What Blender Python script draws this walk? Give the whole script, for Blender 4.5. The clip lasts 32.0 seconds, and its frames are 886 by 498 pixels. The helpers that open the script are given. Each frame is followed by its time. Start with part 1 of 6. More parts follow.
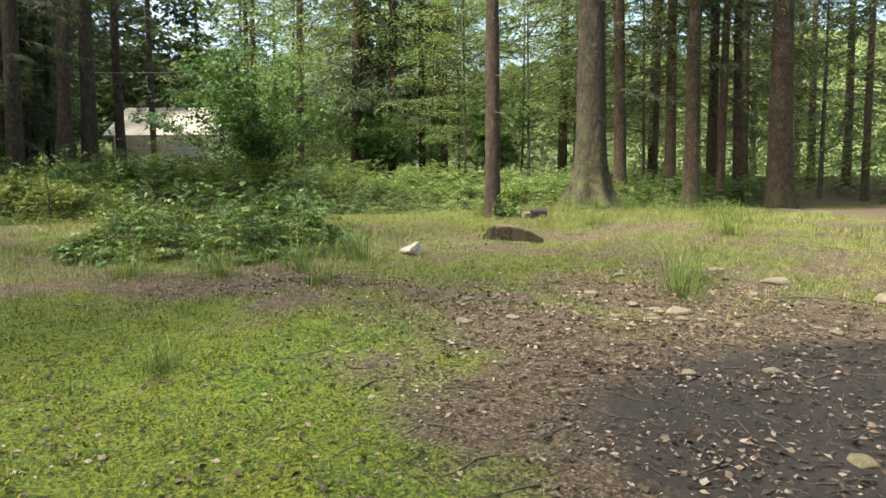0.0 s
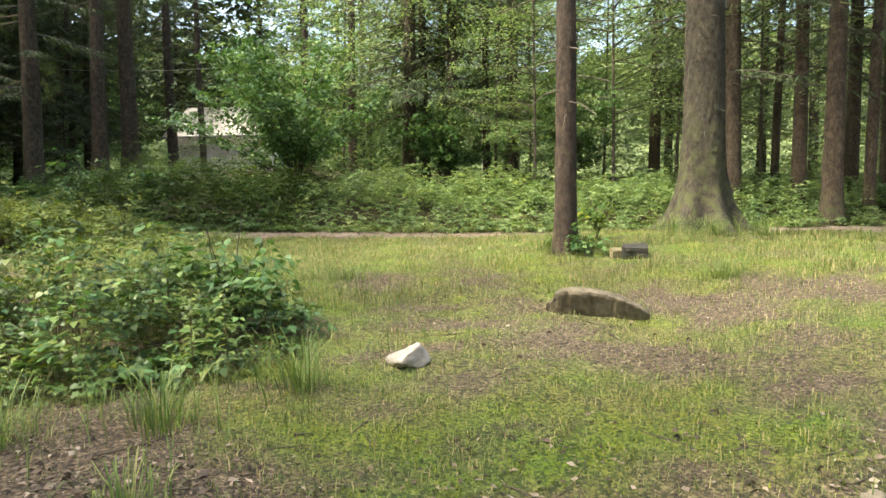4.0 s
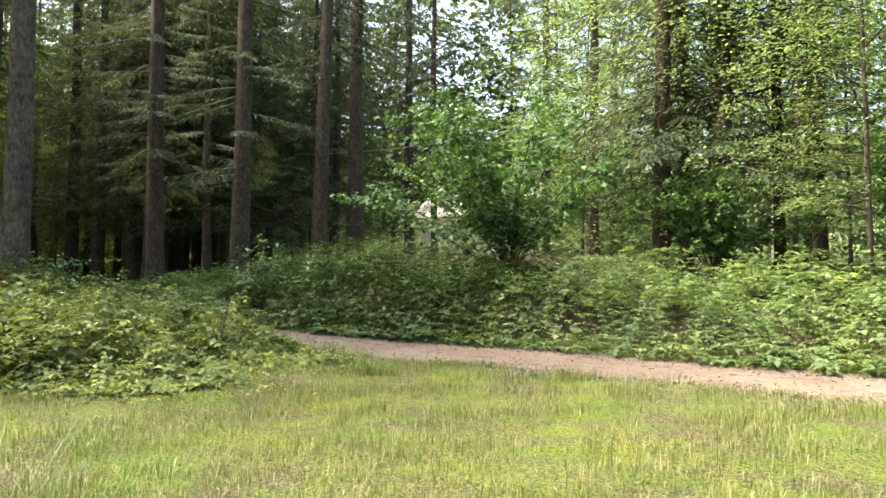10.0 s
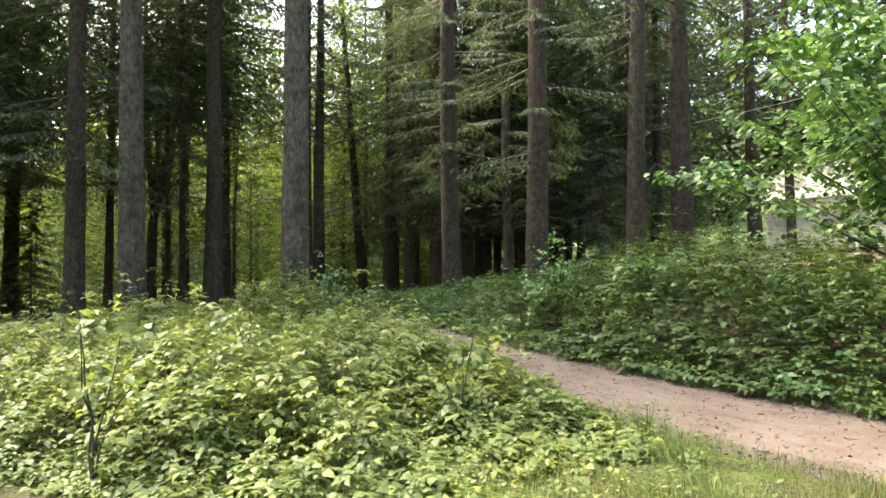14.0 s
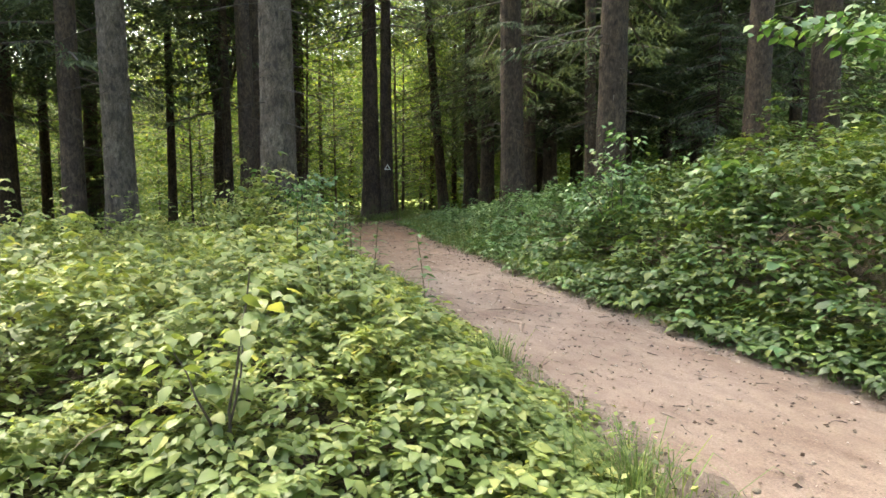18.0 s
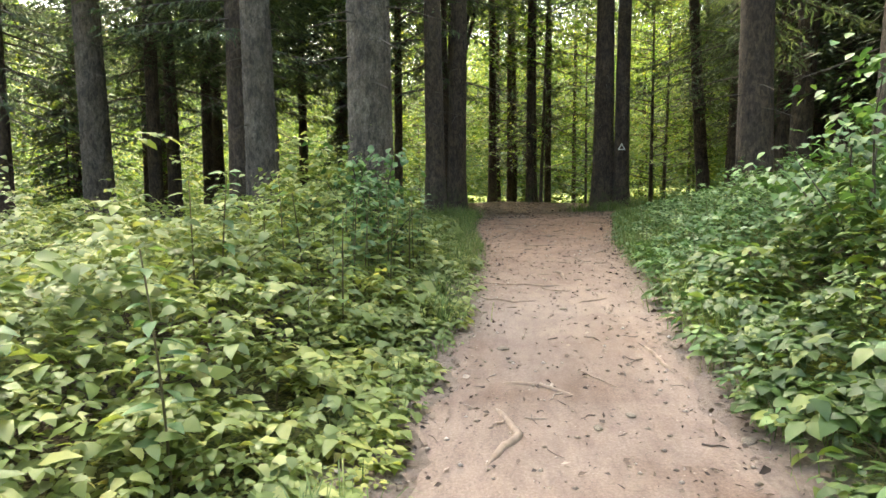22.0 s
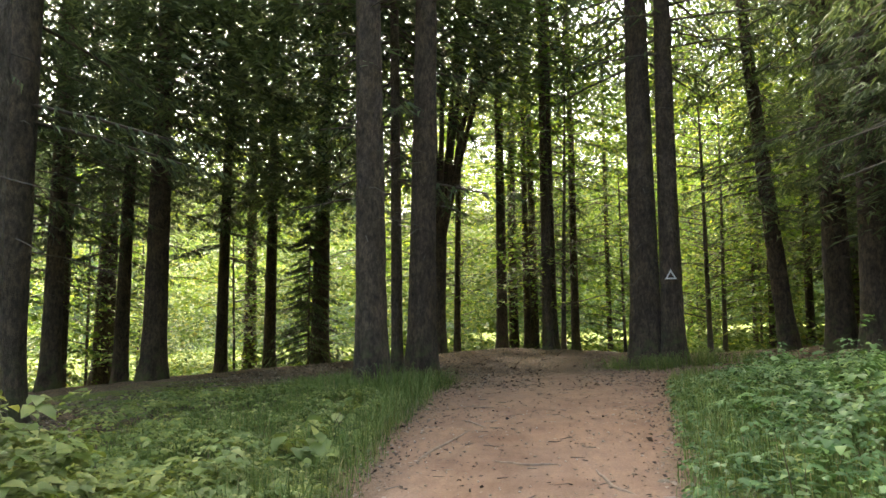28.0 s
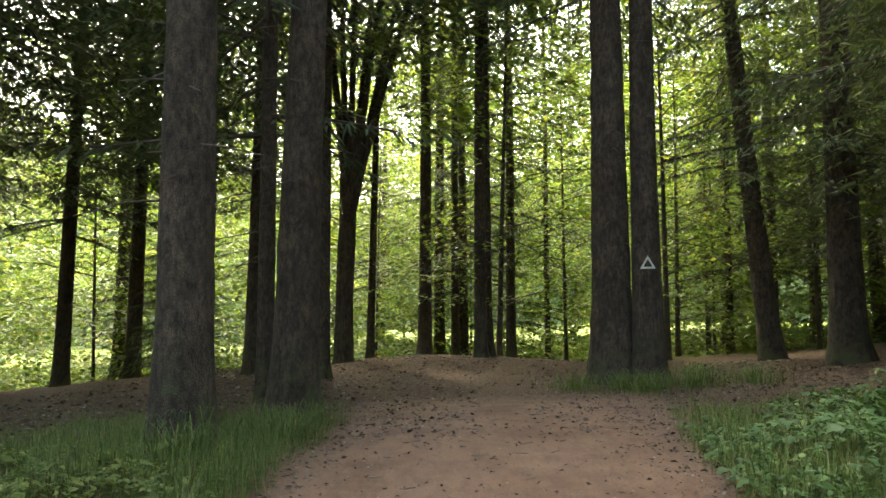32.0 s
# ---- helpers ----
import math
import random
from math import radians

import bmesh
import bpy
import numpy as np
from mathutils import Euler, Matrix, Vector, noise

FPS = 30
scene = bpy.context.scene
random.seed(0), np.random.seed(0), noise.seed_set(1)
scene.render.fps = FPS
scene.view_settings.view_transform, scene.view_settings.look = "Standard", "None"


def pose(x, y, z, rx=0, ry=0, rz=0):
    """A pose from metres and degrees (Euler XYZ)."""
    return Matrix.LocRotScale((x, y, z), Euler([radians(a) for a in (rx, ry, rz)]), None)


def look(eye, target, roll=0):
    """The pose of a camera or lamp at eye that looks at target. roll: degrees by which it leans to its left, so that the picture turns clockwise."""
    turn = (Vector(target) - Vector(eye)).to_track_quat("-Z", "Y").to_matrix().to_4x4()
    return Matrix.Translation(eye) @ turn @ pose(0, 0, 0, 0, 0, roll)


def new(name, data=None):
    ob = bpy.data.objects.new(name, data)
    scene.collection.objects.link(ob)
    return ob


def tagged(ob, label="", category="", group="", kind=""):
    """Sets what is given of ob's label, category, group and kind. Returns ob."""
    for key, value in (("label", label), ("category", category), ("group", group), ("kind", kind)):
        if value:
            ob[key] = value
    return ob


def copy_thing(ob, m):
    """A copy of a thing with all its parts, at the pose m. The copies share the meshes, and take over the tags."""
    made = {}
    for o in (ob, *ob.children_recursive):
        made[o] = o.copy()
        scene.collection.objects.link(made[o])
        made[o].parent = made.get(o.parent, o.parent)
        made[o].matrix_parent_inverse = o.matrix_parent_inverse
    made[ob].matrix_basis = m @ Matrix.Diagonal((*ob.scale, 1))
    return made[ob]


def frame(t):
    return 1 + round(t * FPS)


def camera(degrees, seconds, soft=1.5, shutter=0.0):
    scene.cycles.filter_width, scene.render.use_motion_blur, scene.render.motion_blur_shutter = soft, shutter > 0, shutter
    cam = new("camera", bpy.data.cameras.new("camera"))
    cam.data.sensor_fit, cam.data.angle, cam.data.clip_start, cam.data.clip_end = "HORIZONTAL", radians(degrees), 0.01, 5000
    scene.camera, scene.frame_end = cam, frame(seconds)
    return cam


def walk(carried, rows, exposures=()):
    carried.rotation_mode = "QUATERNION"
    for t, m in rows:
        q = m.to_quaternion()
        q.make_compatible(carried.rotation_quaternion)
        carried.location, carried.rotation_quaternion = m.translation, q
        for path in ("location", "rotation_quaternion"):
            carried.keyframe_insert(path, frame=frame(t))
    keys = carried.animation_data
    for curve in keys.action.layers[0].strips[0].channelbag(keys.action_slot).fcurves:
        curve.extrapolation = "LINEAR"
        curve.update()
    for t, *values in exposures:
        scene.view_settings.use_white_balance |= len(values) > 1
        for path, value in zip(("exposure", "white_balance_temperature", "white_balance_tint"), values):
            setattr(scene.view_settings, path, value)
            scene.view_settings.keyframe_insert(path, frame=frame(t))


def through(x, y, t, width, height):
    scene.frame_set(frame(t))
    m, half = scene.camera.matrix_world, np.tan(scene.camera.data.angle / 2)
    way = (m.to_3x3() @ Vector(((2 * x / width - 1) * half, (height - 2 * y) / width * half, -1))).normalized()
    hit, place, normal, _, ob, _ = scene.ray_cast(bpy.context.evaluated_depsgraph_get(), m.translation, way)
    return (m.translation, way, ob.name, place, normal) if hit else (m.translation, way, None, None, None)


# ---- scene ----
cam = camera(68.5, 32.0)
# seconds, stops, white balance
EXPOSURES = [(0.0, 2.05, 6900, 0), (3.0, 2.25, 6900, 0), (6.0, 2.3, 6900, 1), (9.0, 2.5, 6900, 2), (12.0, 3.0, 6950, 4), (14.0, 3.2, 6950, 4), (17.0, 3.33, 6950, 3.5), (20.0, 3.47, 7000, 2.5), (24.0, 3.8, 7100, 2), (26.5, 3.8, 7150, 3), (29.0, 3.87, 7150, 4), (31.0, 3.9, 7150, 4), (32.0, 3.82, 7100, 4)]
# seconds, eye, target, roll
PATH = [
    (0, (0.0, 0.0, 1.53), (0.0, 1.995, 1.39), -0.3),
    (0.5, (0.088, 0.445, 1.608), (0.121, 2.438, 1.447), -0.4),
    (1, (0.12, 0.914, 1.695), (0.156, 2.907, 1.533), 0.0),
    (1.5, (0.058, 1.443, 1.806), (0.083, 3.438, 1.657), 0.0),
    (2, (0.082, 1.9, 1.835), (0.1, 3.893, 1.672), -0.2),
    (2.5, (0.111, 2.41, 1.939), (0.086, 4.404, 1.787), -0.1),
    (3, (0.103, 2.887, 1.943), (-0.03, 4.876, 1.783), -0.6),
    (3.5, (0.227, 3.395, 2.009), (0.024, 5.379, 1.851), -0.8),
    (5.5, (0.548, 5.548, 2.064), (0.212, 7.514, 1.91), 0.5),
    (6, (0.448, 6.04, 2.081), (0.022, 7.987, 1.912), 0.7),
    (6.5, (0.387, 6.437, 2.165), (-0.114, 8.345, 1.834), 0.9),
    (7, (0.374, 6.806, 2.233), (-0.218, 8.682, 1.87), 0.5),
    (7.5, (0.249, 7.203, 2.306), (-0.481, 9.065, 2.315), 0.4),
    (8, (0.195, 7.62, 2.381), (-0.587, 9.458, 2.485), -0.1),
    (8.5, (0.247, 8.076, 2.396), (-0.59, 9.889, 2.496), -0.2),
    (9, (0.289, 8.532, 2.387), (-0.614, 10.314, 2.482), 0.1),
    (9.5, (0.156, 9.018, 2.425), (-0.781, 10.781, 2.529), 0.3),
    (10, (-0.043, 9.486, 2.455), (-1.039, 11.217, 2.543), 0.3),
    (10.5, (-0.298, 9.932, 2.513), (-1.492, 11.534, 2.606), 0.2),
    (11, (-0.599, 10.359, 2.575), (-1.96, 11.821, 2.673), -0.5),
    (11.5, (-0.86, 10.745, 2.598), (-2.309, 12.121, 2.683), -0.4),
    (12, (-1.126, 11.145, 2.64), (-2.659, 12.426, 2.735), -0.4),
    (12.5, (-1.557, 11.552, 2.655), (-3.132, 12.781, 2.748), -0.3),
    (13, (-1.843, 11.966, 2.677), (-3.441, 13.166, 2.765), -0.5),
    (13.5, (-2.136, 12.381, 2.733), (-3.775, 13.524, 2.827), -0.1),
    (14, (-2.514, 12.725, 2.753), (-4.208, 13.787, 2.823), -0.3),
    (14.5, (-2.747, 13.107, 2.717), (-4.465, 14.129, 2.649), -0.4),
    (16.5, (-3.838, 14.58, 2.466), (-5.669, 15.368, 2.304), -1.0),
    (17, (-4.129, 14.938, 2.494), (-5.981, 15.677, 2.333), -0.7),
    (17.5, (-4.335, 15.408, 2.535), (-6.188, 16.139, 2.363), -0.7),
    (18, (-4.45, 15.893, 2.584), (-6.309, 16.609, 2.408), -0.3),
    (18.5, (-4.623, 16.346, 2.604), (-6.485, 17.051, 2.412), -0.4),
    (19, (-4.778, 16.819, 2.617), (-6.642, 17.518, 2.426), -0.4),
    (19.5, (-5.02, 17.206, 2.629), (-6.907, 17.838, 2.432), 0.3),
    (20, (-5.375, 17.533, 2.617), (-7.297, 18.055, 2.427), 0.3),
    (20.5, (-5.706, 17.929, 2.57), (-7.662, 18.299, 2.37), -0.1),
    (21, (-6.088, 18.27, 2.529), (-8.077, 18.327, 2.323), -0.2),
    (21.5, (-6.58, 18.556, 2.512), (-8.568, 18.462, 2.311), -0.5),
    (22, (-7.132, 18.827, 2.488), (-9.115, 18.673, 2.278), -0.3),
    (22.5, (-7.697, 18.963, 2.478), (-9.675, 18.761, 2.265), -0.0),
    (23, (-8.196, 19.055, 2.51), (-10.175, 18.847, 2.307), 0.0),
    (23.5, (-8.758, 19.168, 2.535), (-10.737, 18.962, 2.329), 0.1),
    (24, (-9.288, 19.229, 2.512), (-11.267, 19.034, 2.302), -0.0),
    (24.5, (-9.805, 19.398, 2.511), (-11.788, 19.241, 2.308), -0.3),
    (25, (-10.3, 19.573, 2.516), (-12.294, 19.427, 2.465), 0.3),
    (25.5, (-10.828, 19.643, 2.538), (-12.821, 19.496, 2.59), 0.4),
    (26, (-11.344, 19.741, 2.532), (-13.338, 19.592, 2.579), -0.1),
    (26.5, (-11.869, 19.784, 2.517), (-13.854, 19.573, 2.641), 0.2),
    (28.5, (-13.934, 19.924, 2.711), (-15.905, 19.655, 2.915), -0.4),
    (29, (-14.412, 20.057, 2.722), (-16.39, 19.829, 2.911), -0.3),
    (29.5, (-14.966, 20.101, 2.757), (-16.945, 19.896, 2.956), 0.2),
    (30, (-15.449, 20.017, 2.779), (-17.429, 19.818, 2.98), 0.2),
    (30.5, (-15.947, 19.943, 2.742), (-17.928, 19.75, 2.932), 0.2),
    (31, (-16.47, 19.839, 2.719), (-18.451, 19.65, 2.914), 0.2),
    (31.5, (-17.033, 19.773, 2.739), (-19.019, 19.637, 2.938), 0.0),
    (32, (-17.58, 19.778, 2.73), (-19.571, 19.725, 2.916), 0.2),
]
walk(cam, [(t, look(eye, target, roll)) for t, eye, target, roll in PATH], EXPOSURES)

# ---- world and sun ----
SUN_AZ, SUN_EL = 207.0, 54.0          # degrees: direction towards the sun, anticlockwise from +x, and its height
world = bpy.data.worlds.new("world")
scene.world = world
world.use_nodes = True
wn = world.node_tree
sky = wn.nodes.new("ShaderNodeTexSky")
sky.sky_type, sky.sun_disc = "NISHITA", False
sky.sun_elevation, sky.sun_rotation = radians(SUN_EL), radians(90.0 - SUN_AZ)
sky.dust_density, sky.ozone_density = 6.0, 0.6
wn.links.new(sky.outputs[0], wn.nodes["Background"].inputs[0])
wn.nodes["Background"].inputs[1].default_value = 0.15
sun = new("sun", bpy.data.lights.new("sun", "SUN"))
sun.data.energy, sun.data.angle, sun.data.color = 2.1, radians(6.0), (1.0, 0.93, 0.8)
sun_way = Vector((math.cos(radians(SUN_AZ)) * math.cos(radians(SUN_EL)), math.sin(radians(SUN_AZ)) * math.cos(radians(SUN_EL)), math.sin(radians(SUN_EL))))
sun.matrix_world = look(sun_way * 60, (0, 0, 0))

# ---- helpers ----
rng = np.random.RandomState(7)


def mesh_np(name, verts, faces, smooth=False):
    """A mesh from arrays; faces: one array of equal length rows, or several."""
    if isinstance(faces, np.ndarray):
        faces = [faces]
    me = bpy.data.meshes.new(name)
    verts = np.asarray(verts, np.float32)
    loops = np.concatenate([f.ravel() for f in faces]).astype(np.int32)
    sizes = np.concatenate([np.full(len(f), f.shape[1]) for f in faces])
    me.vertices.add(len(verts))
    me.vertices.foreach_set("co", verts.ravel())
    me.loops.add(len(loops))
    me.loops.foreach_set("vertex_index", loops)
    me.polygons.add(len(sizes))
    me.polygons.foreach_set("loop_start", np.concatenate([[0], np.cumsum(sizes)[:-1]]).astype(np.int32))
    if smooth:
        me.polygons.foreach_set("use_smooth", np.ones(len(sizes), bool))
    me.update(calc_edges=True)
    me.validate()
    return me


def put(name, me, material, parent=None, label=""):
    ob = new(name, me)
    if material is not None and not me.materials:
        me.materials.append(material)
    if parent is not None:
        ob.parent = parent
    return tagged(ob, label)


def join(pieces):
    """Joins (verts, faces) pieces whose faces have equal length."""
    vs, fs, n = [], [], 0
    for v, f in pieces:
        vs.append(v)
        fs.append(f + n)
        n += len(v)
    return np.concatenate(vs), np.concatenate(fs)


def unit(v):
    return v / np.maximum(np.linalg.norm(v, axis=-1, keepdims=True), 1e-9)


def waves(x, y, size, seed, octaves=3):
    """A smooth random field of about -1 to 1, with bumps of the given size."""
    r = np.random.RandomState(seed)
    out, amp, total = 0.0, 1.0, 0.0
    for o in range(octaves):
        k = 2 * np.pi / size * 1.9**o
        part = 0.0
        for _ in range(5):
            a, p = r.rand(2) * 2 * np.pi
            part = part + np.sin(k * (0.7 + 0.6 * r.rand()) * (x * np.cos(a) + y * np.sin(a)) + p)
        out = out + amp * part / 3.0
        total += amp
        amp *= 0.55
    return out / total


def leaves(at, way, normal, length, width, fold=0.12):
    """Pointed leaves of two folded halves: base, one side, tip, other side."""
    way, normal = unit(way), unit(normal)
    side = unit(np.cross(way, normal))
    normal = np.cross(side, way)
    length, width = np.broadcast_to(length, len(at))[:, None], np.broadcast_to(width, len(at))[:, None]
    mid = at + way * length * 0.42 + normal * fold * length
    v = np.stack([at, mid + side * width / 2, at + way * length, mid - side * width / 2], 1).reshape(-1, 3)
    n = np.arange(len(at))[:, None] * 4
    return v, np.concatenate([n + [0, 1, 2], n + [0, 2, 3]], 1).reshape(-1, 3)


def slivers(at, way, normal, length, width, fold=0.0):
    """Narrow sprigs of needles: one pointed sliver each."""
    way = unit(way)
    side = unit(np.cross(way, unit(normal)))
    length, width = np.broadcast_to(length, len(at))[:, None], np.broadcast_to(width, len(at))[:, None]
    v = np.stack([at - side * width / 2, at + side * width / 2, at + way * length], 1).reshape(-1, 3)
    return v, np.arange(len(v)).reshape(-1, 3)


def broad_leaves(at, way, normal, length, width, fold=0.08, droop=0.18):
    """Oval pointed leaves with a folded midrib, three ribs long and bent towards the tip: eleven points."""
    way, normal = unit(way), unit(normal)
    side = unit(np.cross(way, normal))
    normal = np.cross(side, way)
    length, width = np.broadcast_to(length, len(at))[:, None], np.broadcast_to(width, len(at))[:, None]
    pts = [at]
    for u, w in ((0.14, 0.31), (0.38, 0.5), (0.7, 0.31)):
        mid = at + way * length * u - normal * droop * u * u * length
        rim = normal * fold * length * w * 1.6
        pts += [mid + side * width * w + rim, mid, mid - side * width * w + rim]
    pts.append(at + way * length - normal * droop * length)
    v = np.stack(pts, 1).reshape(-1, 3)
    n = np.arange(len(at))[:, None] * 11
    f = [[0, 1, 2], [0, 2, 3], [7, 10, 8], [8, 10, 9]]
    for k in (1, 4):
        f += [[k, k + 3, k + 4], [k, k + 4, k + 1], [k + 1, k + 4, k + 5], [k + 1, k + 5, k + 2]]
    return v, np.concatenate([n + q for q in f], 1).reshape(-1, 3)


def oval_leaves(at, way, normal, length, width, droop=0.2):
    """Oval pointed leaves, bent along their length: six points."""
    way, normal = unit(way), unit(normal)
    side = unit(np.cross(way, normal))
    normal = np.cross(side, way)
    length, width = np.broadcast_to(length, len(at))[:, None], np.broadcast_to(width, len(at))[:, None]
    a = at + way * length * 0.24 + normal * 0.06 * length
    b = at + way * length * 0.64
    tip = at + way * length - normal * droop * length
    v = np.stack([at, a + side * width * 0.5, b + side * width * 0.36, tip, b - side * width * 0.36, a - side * width * 0.5], 1).reshape(-1, 3)
    n = np.arange(len(at))[:, None] * 6
    return v, np.concatenate([n + q for q in ([0, 1, 5], [1, 2, 5], [5, 2, 4], [2, 3, 4])], 1).reshape(-1, 3)


def tube(points, radii, sides=6):
    """A round, tapering stem along points."""
    points = np.asarray(points, float)
    d = unit(np.gradient(points, axis=0))
    ref = np.where(np.abs(d[:, 2:]) > 0.9, [[1.0, 0, 0]], [[0, 0, 1.0]])
    u = unit(np.cross(d, ref))
    w = np.cross(d, u)
    a = np.arange(sides) * 2 * np.pi / sides
    ring = np.cos(a)[None, :, None] * u[:, None] + np.sin(a)[None, :, None] * w[:, None]
    v = (points[:, None] + ring * np.asarray(radii, float)[:, None, None]).reshape(-1, 3)
    i, j = np.meshgrid(np.arange(len(points) - 1), np.arange(sides), indexing="ij")
    k = (j + 1) % sides
    f = np.stack([i * sides + j, i * sides + k, (i + 1) * sides + k, (i + 1) * sides + j], -1).reshape(-1, 4)
    return v, f


# ---- materials ----
def material(name, build):
    m = bpy.data.materials.new(name)
    m.use_nodes = True
    build(m.node_tree, m.node_tree.nodes, m.node_tree.links, m.node_tree.nodes["Principled BSDF"])
    return m


def ramp(nodes, stops):
    r = nodes.new("ShaderNodeValToRGB")
    while len(r.color_ramp.elements) < len(stops):
        r.color_ramp.elements.new(0.5)
    for e, (p, c) in zip(r.color_ramp.elements, stops):
        e.position, e.color = p, (*c, 1)
    return r


def noise_tex(nodes, links, scale, detail=5, rough=0.55, stretch=None, coords="Object"):
    tc = nodes.new("ShaderNodeTexCoord")
    n = nodes.new("ShaderNodeTexNoise")
    n.inputs["Scale"].default_value, n.inputs["Detail"].default_value, n.inputs["Roughness"].default_value = scale, detail, rough
    out = tc.outputs[coords]
    if stretch:
        mp = nodes.new("ShaderNodeMapping")
        mp.inputs["Scale"].default_value = stretch
        links.new(out, mp.inputs[0])
        out = mp.outputs[0]
    links.new(out, n.inputs["Vector"])
    return n


def mixed(nodes, links, fac, a, b, kind="MIX"):
    m = nodes.new("ShaderNodeMix")
    m.data_type, m.blend_type = "RGBA", kind
    for value, slot in ((fac, 0), (a, 6), (b, 7)):
        if isinstance(value, (int, float)):
            m.inputs[slot].default_value = value
        elif isinstance(value, tuple):
            m.inputs[slot].default_value = (*value, 1)
        else:
            links.new(value, m.inputs[slot])
    return m.outputs[2]


def bump(nodes, links, height, strength, distance, shader):
    b = nodes.new("ShaderNodeBump")
    b.inputs["Strength"].default_value, b.inputs["Distance"].default_value = strength, distance
    links.new(height, b.inputs["Height"])
    links.new(b.outputs[0], shader.inputs["Normal"])


def leaf_material(name, dark, light, accent, through=0.35, gloss=0.45, warm=(1.5, 1.28, 0.65)):
    """Leaf tissue: light passes through it; each leaf has its own shade."""
    def build(tree, nodes, links, p):
        geo = nodes.new("ShaderNodeNewGeometry")
        r = ramp(nodes, [(0.0, dark), (0.75, light), (0.95, accent)])
        links.new(geo.outputs["Random Per Island"], r.inputs[0])
        n = noise_tex(nodes, links, 1.3, 5, 0.7)
        shade = ramp(nodes, [(0.3, (0.6, 0.7, 0.68)), (0.5, (0.98, 1.0, 0.98)), (0.7, (1.35, 1.25, 1.02))])
        links.new(n.outputs[0], shade.inputs[0])
        col = mixed(nodes, links, 1.0, r.outputs[0], shade.outputs[0], "MULTIPLY")
        links.new(col, p.inputs["Base Color"])
        p.inputs["Roughness"].default_value = gloss
        tr = nodes.new("ShaderNodeBsdfTranslucent")
        glow = mixed(nodes, links, 1.0, col, warm, "MULTIPLY")
        links.new(glow, tr.inputs[0])
        mx = nodes.new("ShaderNodeMixShader")
        mx.inputs[0].default_value = through
        links.new(p.outputs[0], mx.inputs[1])
        links.new(tr.outputs[0], mx.inputs[2])
        links.new(mx.outputs[0], nodes["Material Output"].inputs[0])
    return material(name, build)


def bark_material(name, dark, light, moss, scale=9.0, moss_high=1.0):
    def build(tree, nodes, links, p):
        n = noise_tex(nodes, links, scale * 2.2, 10, 0.75, (1, 1, 0.45))
        big = noise_tex(nodes, links, 4.5, 6, 0.7, (1, 1, 0.6))
        vor = nodes.new("ShaderNodeTexVoronoi")
        vor.inputs["Scale"].default_value = scale * 5.5
        vor.inputs["Randomness"].default_value = 1.0
        vor.feature = "DISTANCE_TO_EDGE"
        tc = nodes.new("ShaderNodeTexCoord")
        mp = nodes.new("ShaderNodeMapping")
        mp.inputs["Scale"].default_value = (1, 1, 0.6)
        links.new(tc.outputs["Object"], mp.inputs[0])
        links.new(mp.outputs[0], vor.inputs["Vector"])
        r = ramp(nodes, [(0.36, dark), (0.6, light)])
        links.new(n.outputs[0], r.inputs[0])
        crack = ramp(nodes, [(0.0, (0.55, 0.52, 0.5)), (0.22, (1, 1, 1))])
        links.new(vor.outputs["Distance"], crack.inputs[0])
        col = mixed(nodes, links, 0.8, r.outputs[0], crack.outputs[0], "MULTIPLY")
        patch = ramp(nodes, [(0.36, (0.5, 0.47, 0.45)), (0.64, (1.3, 1.3, 1.28))])
        links.new(big.outputs[0], patch.inputs[0])
        col = mixed(nodes, links, 1.0, col, patch.outputs[0], "MULTIPLY")
        sep = nodes.new("ShaderNodeSeparateXYZ")
        links.new(tc.outputs["Object"], sep.inputs[0])
        mr = nodes.new("ShaderNodeMapRange")
        mr.inputs[1].default_value, mr.inputs[2].default_value, mr.inputs[3].default_value, mr.inputs[4].default_value = 0.0, moss_high, 0.9, 0.0
        links.new(sep.outputs[2], mr.inputs[0])
        mn = noise_tex(nodes, links, 5.0, 5)
        mm = nodes.new("ShaderNodeMath")
        mm.operation = "MULTIPLY"
        mr2 = ramp(nodes, [(0.45, (0, 0, 0)), (0.6, (1, 1, 1))])
        links.new(mn.outputs[0], mr2.inputs[0])
        links.new(mr.outputs[0], mm.inputs[0])
        links.new(mr2.outputs[0], mm.inputs[1])
        col = mixed(nodes, links, mm.outputs[0], col, moss)
        links.new(col, p.inputs["Base Color"])
        p.inputs["Roughness"].default_value = 0.9
        add = nodes.new("ShaderNodeMath")
        add.operation = "ADD"
        links.new(n.outputs[0], add.inputs[0])
        links.new(crack.outputs[0], add.inputs[1])
        bump(nodes, links, add.outputs[0], 0.8, 0.02, p)
    return material(name, build)


def plain_material(name, a, b, scale=6.0, rough=0.9, relief=0.01):
    def build(tree, nodes, links, p):
        n = noise_tex(nodes, links, scale, 8, 0.65)
        r = ramp(nodes, [(0.3, a), (0.68, b)])
        links.new(n.outputs[0], r.inputs[0])
        big = noise_tex(nodes, links, scale * 0.2, 4)
        patch = ramp(nodes, [(0.35, (0.78, 0.78, 0.78)), (0.65, (1.12, 1.12, 1.12))])
        links.new(big.outputs[0], patch.inputs[0])
        links.new(mixed(nodes, links, 1.0, r.outputs[0], patch.outputs[0], "MULTIPLY"), p.inputs["Base Color"])
        p.inputs["Roughness"].default_value = rough
        if relief:
            bump(nodes, links, n.outputs[0], 0.7, relief, p)
    return material(name, build)


